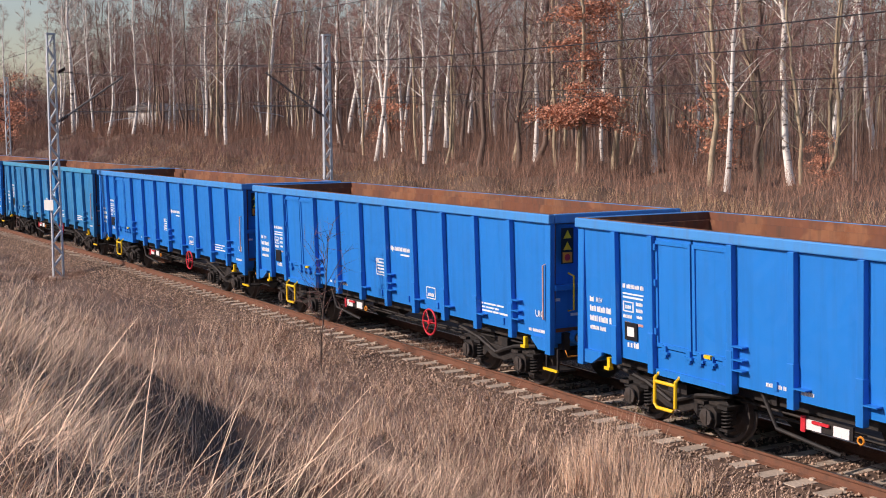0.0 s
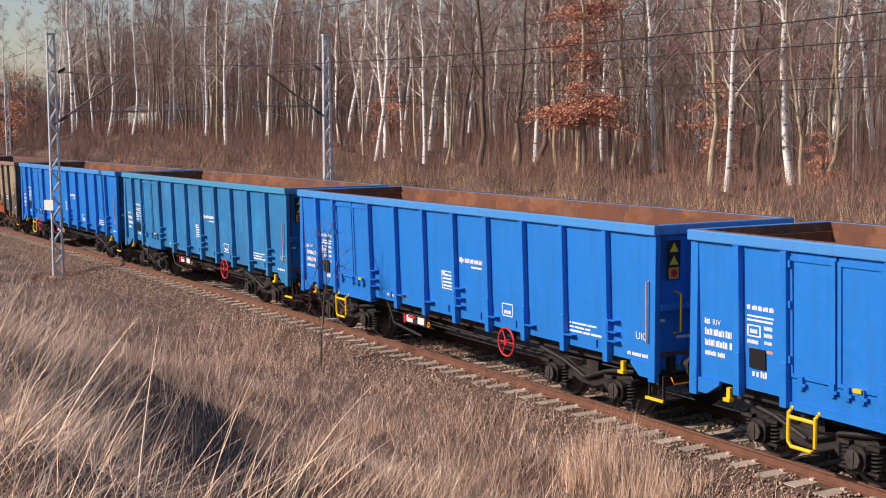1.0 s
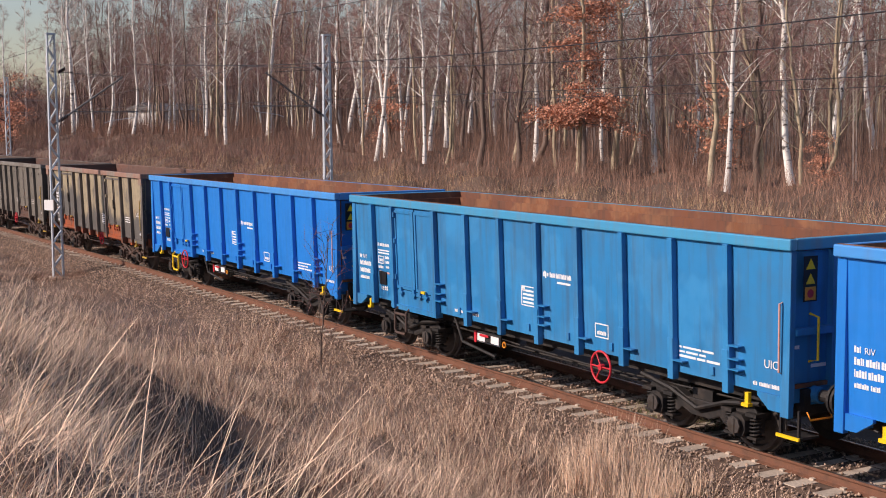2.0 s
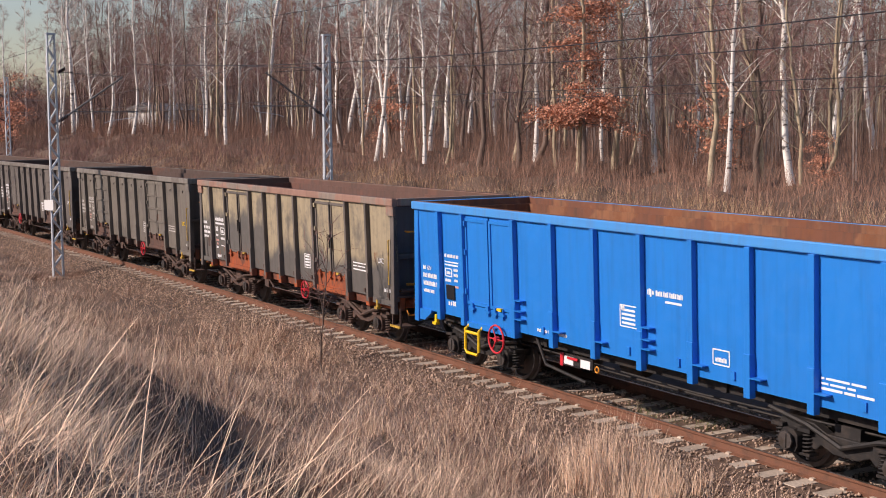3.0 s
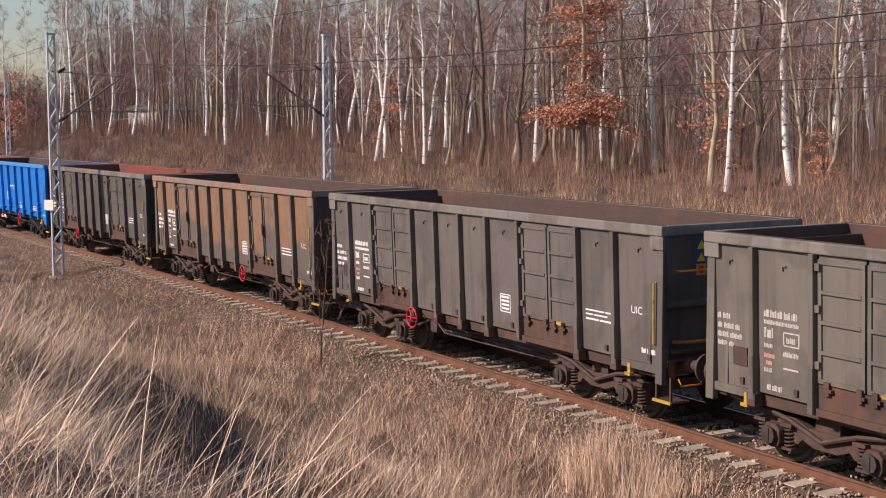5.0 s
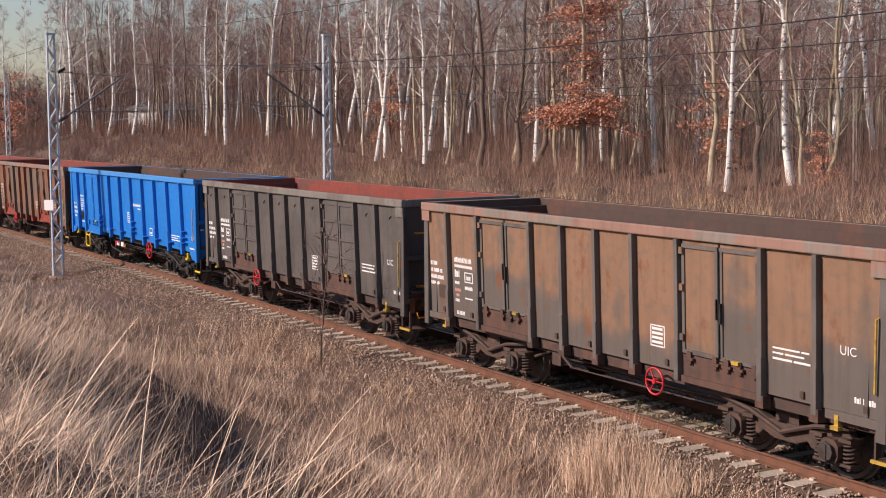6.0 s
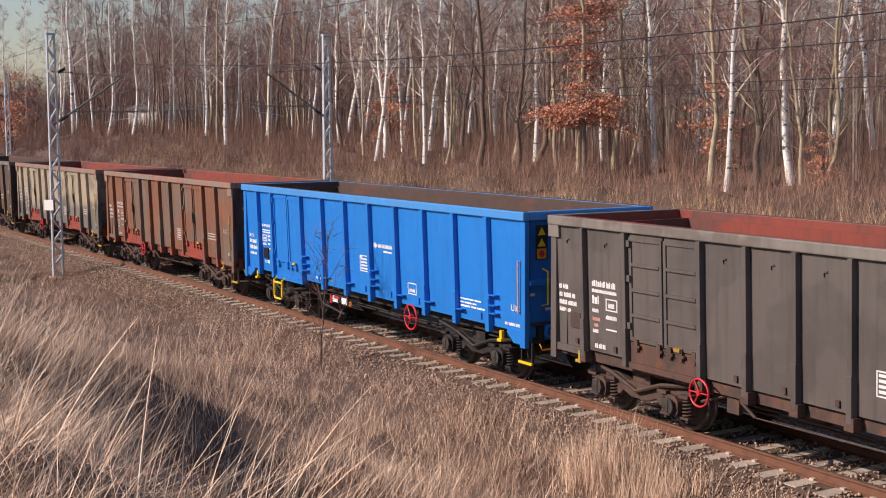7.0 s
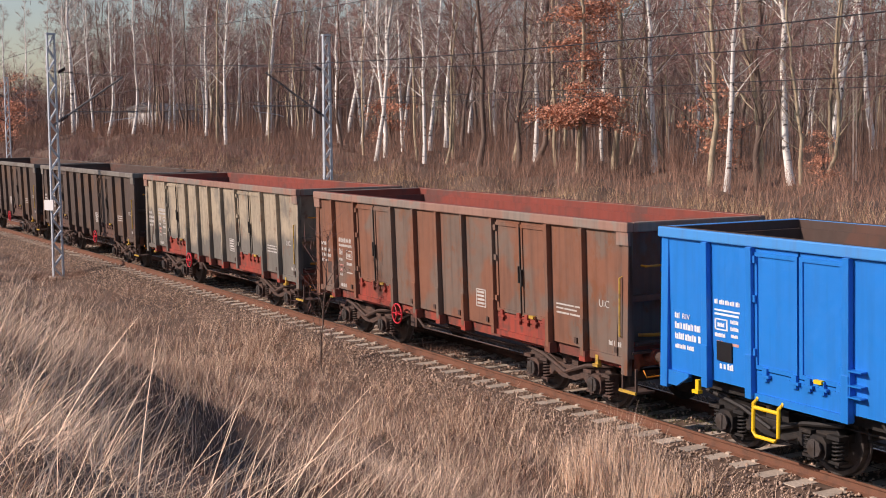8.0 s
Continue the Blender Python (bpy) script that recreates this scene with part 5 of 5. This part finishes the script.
def plant_wood():
    rng = random.Random(21)
    # white birches that stand out: s, n, lean to the right, girth
    for i, (s, n, lean, girth) in enumerate(BIRCHES):
        plant_tree("birch_tree", "tall leafless white-barked birch at the wood's edge", "birch tree", BIRCH[i % 5], "bark_birch", "twig_pale", s, n, lean_to(lean), rng.uniform(0, 360), girth)
    for i, (s, n, lean, girth) in enumerate(SKYLINE):
        plant_tree("birch_tree", "thin distant leafless birch against the sky", "birch tree", BIRCH[(i * 2) % 5], "bark_birch", "twig_pale", s, n, lean_to(lean), rng.uniform(0, 360), girth)
    for i, (s, n, lean, girth) in enumerate(OLIVE):
        plant_tree("young_tree", "slim leafless tree with pale olive bark", "tree", DARK_TREE[i % 5], "bark_young", "twig", s, n, lean_to(lean), rng.uniform(0, 360), girth)
    # the rest of the wood, thinning toward the back
    for i in range(270):
        n = 17.5 + 62 * rng.random() ** 1.15
        s = rng.uniform(-80 - 1.7 * n, 12 - 0.75 * n)
        pick = rng.random()
        tilt = (rng.uniform(-5, 5), rng.uniform(-5, 5))
        if pick < 0.30:
            plant_tree("birch_tree", "slender leafless birch inside the wood", "birch tree", BIRCH[rng.randrange(5)], "bark_birch", "twig_pale" if rng.random() < 0.5 else "twig", s, n, tilt, rng.uniform(0, 360), rng.uniform(0.65, 1.05))
        elif pick < 0.70:
            plant_tree("leafless_tree", "leafless grey-brown tree inside the wood", "tree", DARK_TREE[rng.randrange(5)], "bark_dark", "twig_pale" if i % 5 < 2 else "twig", s, n, tilt, rng.uniform(0, 360), rng.uniform(0.75, 1.25))
        else:
            plant_tree("young_tree", "slim leafless young tree inside the wood", "tree", YOUNG[rng.randrange(4)], "bark_young", "twig", s, n, tilt, rng.uniform(0, 360), rng.uniform(0.8, 1.5))


# thin trees before the open sky, far along the bend
SKYLINE = [(-112, 21, 0.05, 0.9), (-121, 26, -0.04, 1.05), (-128, 18, 0.09, 0.8), (-136, 30, 0.02, 1.1), (-141, 22, -0.07, 0.9), (-150, 33, 0.04, 1.15), (-158, 27, -0.02, 1.0),
           (-166, 36, 0.06, 1.2), (-118, 17, -0.05, 0.75), (-147, 17, 0.03, 0.85), (-172, 30, -0.05, 1.1), (-181, 38, 0.03, 1.25)]
BIRCHES = [(-75.8, 25.0, 0.063, 1.56), (-38.1, 21.1, 0.031, 0.93), (-22.2, 21.2, -0.078, 1.09), (-38.8, 42.3, 0.108, 1.48), (-39.2, 46.5, -0.158, 1.33), (-47.1, 17.5, 0.093, 0.93), (-79.2, 33.7, 0.195, 1.26), (-66.0, 17.2, 0.057, 0.89), (-43.3, 18.1, -0.058, 0.81), (-66.3, 23.7, 0.042, 0.81), (-70.0, 39.0, 0.046, 1.04), (-60.0, 42.0, 0.050, 0.81), (-100.0, 31.0, -0.011, 1.41), (-105.0, 20.0, 0.027, 1.48)]
OLIVE = [(-24.0, 18.9, 0.056, 0.97), (-23.3, 20.7, -0.094, 0.88), (-41.5, 22.3, 0.107, 1.00), (-34.0, 22.5, -0.026, 1.33), (-24.3, 25.3, 0.080, 0.83), (-20.6, 20.0, -0.027, 0.67), (-42.5, 18.9, 0.086, 0.70), (-29.9, 22.0, -0.317, 0.50)]
plant_wood()


def low_for_sky_view(s, n):
    """Growth far along the bend, kept low so the camera's view shows sky."""
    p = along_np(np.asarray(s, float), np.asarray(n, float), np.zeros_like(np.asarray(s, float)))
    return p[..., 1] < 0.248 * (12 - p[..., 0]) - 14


def far_wood():
    """The closed wood behind: many plain stems with fans of red-brown twigs."""
    rng = np.random.default_rng(31)
    stems, fans = [], []
    for i in range(1900):
        if i % 3:
            n = 52 + 110 * rng.random()
            s = rng.uniform(-150 - 1.7 * n, 20 - 0.6 * n)
        else:
            n = 13 + 60 * rng.random()
            s = rng.uniform(-330, -105)
        z = float(ground_z(s, n))
        p = np.array(along(s, n, z))
        H = rng.uniform(4.5, 7) if low_for_sky_view(s, n) else rng.uniform(10, 18.5)
        top = p + np.array([rng.normal(0, 1.0), rng.normal(0, 1.0), H])
        if i % 4 < 3:
            q = np.array([[0.0], [0.3], [0.6], [0.85], [1.0]])
            stems.append((p + (top - p) * q + rng.normal(0, 0.22, (5, 3)) * np.array([[0], [1], [1.3], [1.3], [0]]), rng.uniform(0.6, 1.2) * np.array([0.08, 0.065, 0.045, 0.025, 0.01])))
        for j in range(140):
            h = rng.uniform(0.12, 1.0)
            q = p + (top - p) * h
            d = np.array([rng.normal(0, 1), rng.normal(0, 1), rng.uniform(0.2, 1.6)])
            d /= np.linalg.norm(d)
            L = rng.uniform(0.5, 1.9)
            fans.append((np.stack([q, q + d * L]), np.array([0.022, 0.01])))
    v, f = tubes(stems, 4)
    tagged(bulk("far_wood_stems", v, f, MAT["sapling"]), "closed stand of bare grey-brown trunks far behind", "wood", kind="stuff")
    v, f = slivers(fans)
    tagged(bulk("far_wood_twigs", v, f, MAT["shaded_twig"]), "haze of bare red-brown twigs far behind", "wood", kind="stuff")


far_wood()


def wood_haze():
    """Bare crowns of the deep wood: countless fine twigs in clumps, thinner toward the tops."""
    rng = np.random.default_rng(33)
    C, K = 3000, 90
    a = np.radians(rng.uniform(-84, -36, C))
    d = rng.uniform(85, 250, C)
    x, y = EYE[0] + d * np.sin(a), EYE[1] + d * np.cos(a)
    n = np.hypot(x, y + RADIUS) - RADIUS
    ok = n > np.where(x < -120, 16, 40)
    x, y, n, d = x[ok], y[ok], n[ok], d[ok]
    s = np.arctan2(x, y + RADIUS) / CURVE
    ground = ground_z(s, n)
    h = 1.0 + 19 * rng.random(len(x)) ** 1.1
    gap = np.sin(0.11 * x + 0.6) * np.sin(0.09 * y + 1.0) + 0.5 * np.sin(0.37 * x - 0.23 * y)
    ok = h < np.where(low_for_sky_view(s, n), 5.5, 14.0 + 4 * gap)
    x, y, ground, h = x[ok], y[ok], ground[ok], h[ok]
    centre = np.stack([x, y, ground + h], -1)
    o = centre[:, None] + rng.normal(0, 1, (len(x), K, 3)) * np.array([1.5, 1.5, 1.1])
    u = rng.normal(0, 1, o.shape) * np.array([0.6, 0.6, 0.4]) + np.array([0, 0, 0.75])
    u /= np.linalg.norm(u, axis=-1, keepdims=True)
    tip = o + u * rng.uniform(0.5, 1.7, (len(x), K, 1))
    w = rng.normal(0, 1, o.shape)
    w *= rng.uniform(0.012, 0.03, (len(x), K, 1)) / np.linalg.norm(w, axis=-1, keepdims=True)
    v = np.stack([o - w, o + w, tip], 2).reshape(-1, 3)
    tagged(bulk("deep_wood_twigs", v, np.arange(len(v)).reshape(-1, 3), MAT["shaded_twig"]), "red-brown haze of bare birch crowns deep in the wood", "wood", kind="stuff")


wood_haze()


def oak_meshes(seed, height, tiers):
    """Dark crooked trunk with level sprays of dry leaves; tiers of (height, rise, reach, sprays)."""
    rng = np.random.default_rng(seed)
    t = np.linspace(0, 1, 9)
    trunk = np.stack([np.cumsum(rng.normal(0, 0.05, 9)), np.cumsum(rng.normal(0, 0.05, 9)), t * height], -1)
    main = [(trunk, 0.11 * (1 - 0.85 * t) + 0.01)]
    V = []
    for z, rise, reach, sprays in tiers:
        for i in range(sprays):
            h = min(0.98, (z + rng.uniform(-rise, rise)) / height)
            p = np.array([np.interp(h, t, trunk[:, k]) for k in range(3)])
            a = rng.uniform(0, 6.283)
            L = reach * rng.uniform(0.35, 1.0)
            d = np.array([math.cos(a), math.sin(a), rng.uniform(-0.15, 0.30)])
            q = np.linspace(0, 1, 4)[:, None]
            pts = p + d * L * q - np.array([0, 0, 0.15 * L]) * q ** 2 + rng.normal(0, 0.05, (4, 3)) * q
            main.append((pts, 0.022 * np.array([1, 0.7, 0.45, 0.2])))
            m = int(45 + 60 * L)
            w = rng.uniform(0.2, 1.08, (m, 1))
            c = p + d * L * w - np.array([0, 0, 0.15 * L]) * w ** 2 + rng.normal(0, 1, (m, 3)) * np.array([0.20, 0.20, 0.10])
            e1 = rng.normal(0, 1, (m, 3)) * np.array([1, 1, 0.7])
            e1 /= np.linalg.norm(e1, axis=1, keepdims=True)
            e2 = np.cross(e1, rng.normal(0, 1, (m, 3)))
            e2 /= np.linalg.norm(e2, axis=1, keepdims=True) + 1e-6
            z1 = rng.uniform(0.04, 0.075, (m, 1))
            V.append(np.stack([c - e1 * z1, c + e2 * z1 * 0.55, c + e1 * z1, c - e2 * z1 * 0.55], 1))
    v = np.concatenate(V)
    f = np.arange(len(v) * 4).reshape(-1, 4)
    tv, tf = tubes(main, 5)
    return flat_mesh("trunk", tv, tf), flat_mesh("crown", v.reshape(-1, 3), f)


def plant_oaks():
    big = oak_meshes(47, 9.5, ((2.6, 0.35, 2.6, 32), (3.2, 0.3, 2.0, 16), (4.5, 0.9, 0.9, 14), (5.6, 0.6, 1.4, 14), (6.9, 0.35, 1.7, 18)))
    small = oak_meshes(42, 4.2, ((1.3, 0.5, 1.1, 6), (2.6, 0.5, 1.5, 9), (3.6, 0.4, 0.8, 4)))
    for i, (s, n, scale, me) in enumerate(((-30.6, 18.2, 1.0, big), (-27.5, 22.5, 1.0, small), (-18.9, 19.3, 0.55, small), (-50.0, 20.0, 1.1, small), (-100.0, 11.5, 1.7, small), (-104.0, 14.0, 1.6, small))):
        plant_tree("oak_tree", "small oak still holding dry russet leaves", "oak tree", me, "bark_dark", "leaf_oak", s, n, (0, 0), 70 * i, scale)


plant_oaks()


def plant_sapling():
    me = tree_meshes(61, 3.0, 0.016, 0.40, 0.04, 15, 2, 2.4, 0.06, 3, thick=0.006)
    plant_tree("sapling", "bare brown sapling growing beside the track", "sapling", me, "bark_dark", "twig", *SAPLING, (-2, 3), 0, 1.0, "saplings of the verge")


SAPLING = (-12.7, -2.6)
plant_sapling()


def build_shed():
    """A low pale shed far behind the trees, made up for an unclear white shape."""
    shed = tagged(new("shed"), "made-up low pale shed in place of an unclear white shape behind the trees", "shed")
    p = along(-124.0, 37.0, float(ground_z(-124.0, 37.0)))
    shed.matrix_basis = pose(p.x, p.y, p.z, 0, 0, -60)
    # walls, roof, door and windows are invented
    part("wall", Shape().box(-3.5, 3.5, -2, 2, -0.3, 2.3), MAT["house"], shed, "pale rendered wall")
    part("roof", Shape().hexa([(-3.8, -2.4, 2.3), (3.8, -2.4, 2.3), (3.8, 2.4, 2.3), (-3.8, 2.4, 2.3)], [(-3.8, -0.1, 3.1), (3.8, -0.1, 3.1), (3.8, 0.1, 3.1), (-3.8, 0.1, 3.1)]), MAT["roof"], shed, "grey pitched roof")
    part("door", Shape().box(-0.5, 0.5, -2.03, -2.003, 0, 2.0), MAT["bark_dark"], shed, "brown door")
    for x in (-2.2, 2.0):
        part("window", Shape().box(x - 0.45, x + 0.45, -2.03, -2.003, 0.9, 1.8), MAT["black"], shed, "dark window")


build_shed()


# ---- what moves ----
def motions():
    times = [8.0 * i / 32 for i in range(33)]
    for wagon, s0 in WAGONS:
        walk(wagon, [(t, rail_pose(s0 + travelled(t))) for t in times])
    ticks = [i / 30 for i in range(241)]
    turn = [math.degrees(travelled(t) / 0.46) for t in ticks]
    for wheelset, x in WHEELSETS:
        walk(wheelset, [(t, pose(x, 0, 0.46, 0, a, 0)) for t, a in zip(ticks, turn)])


motions()
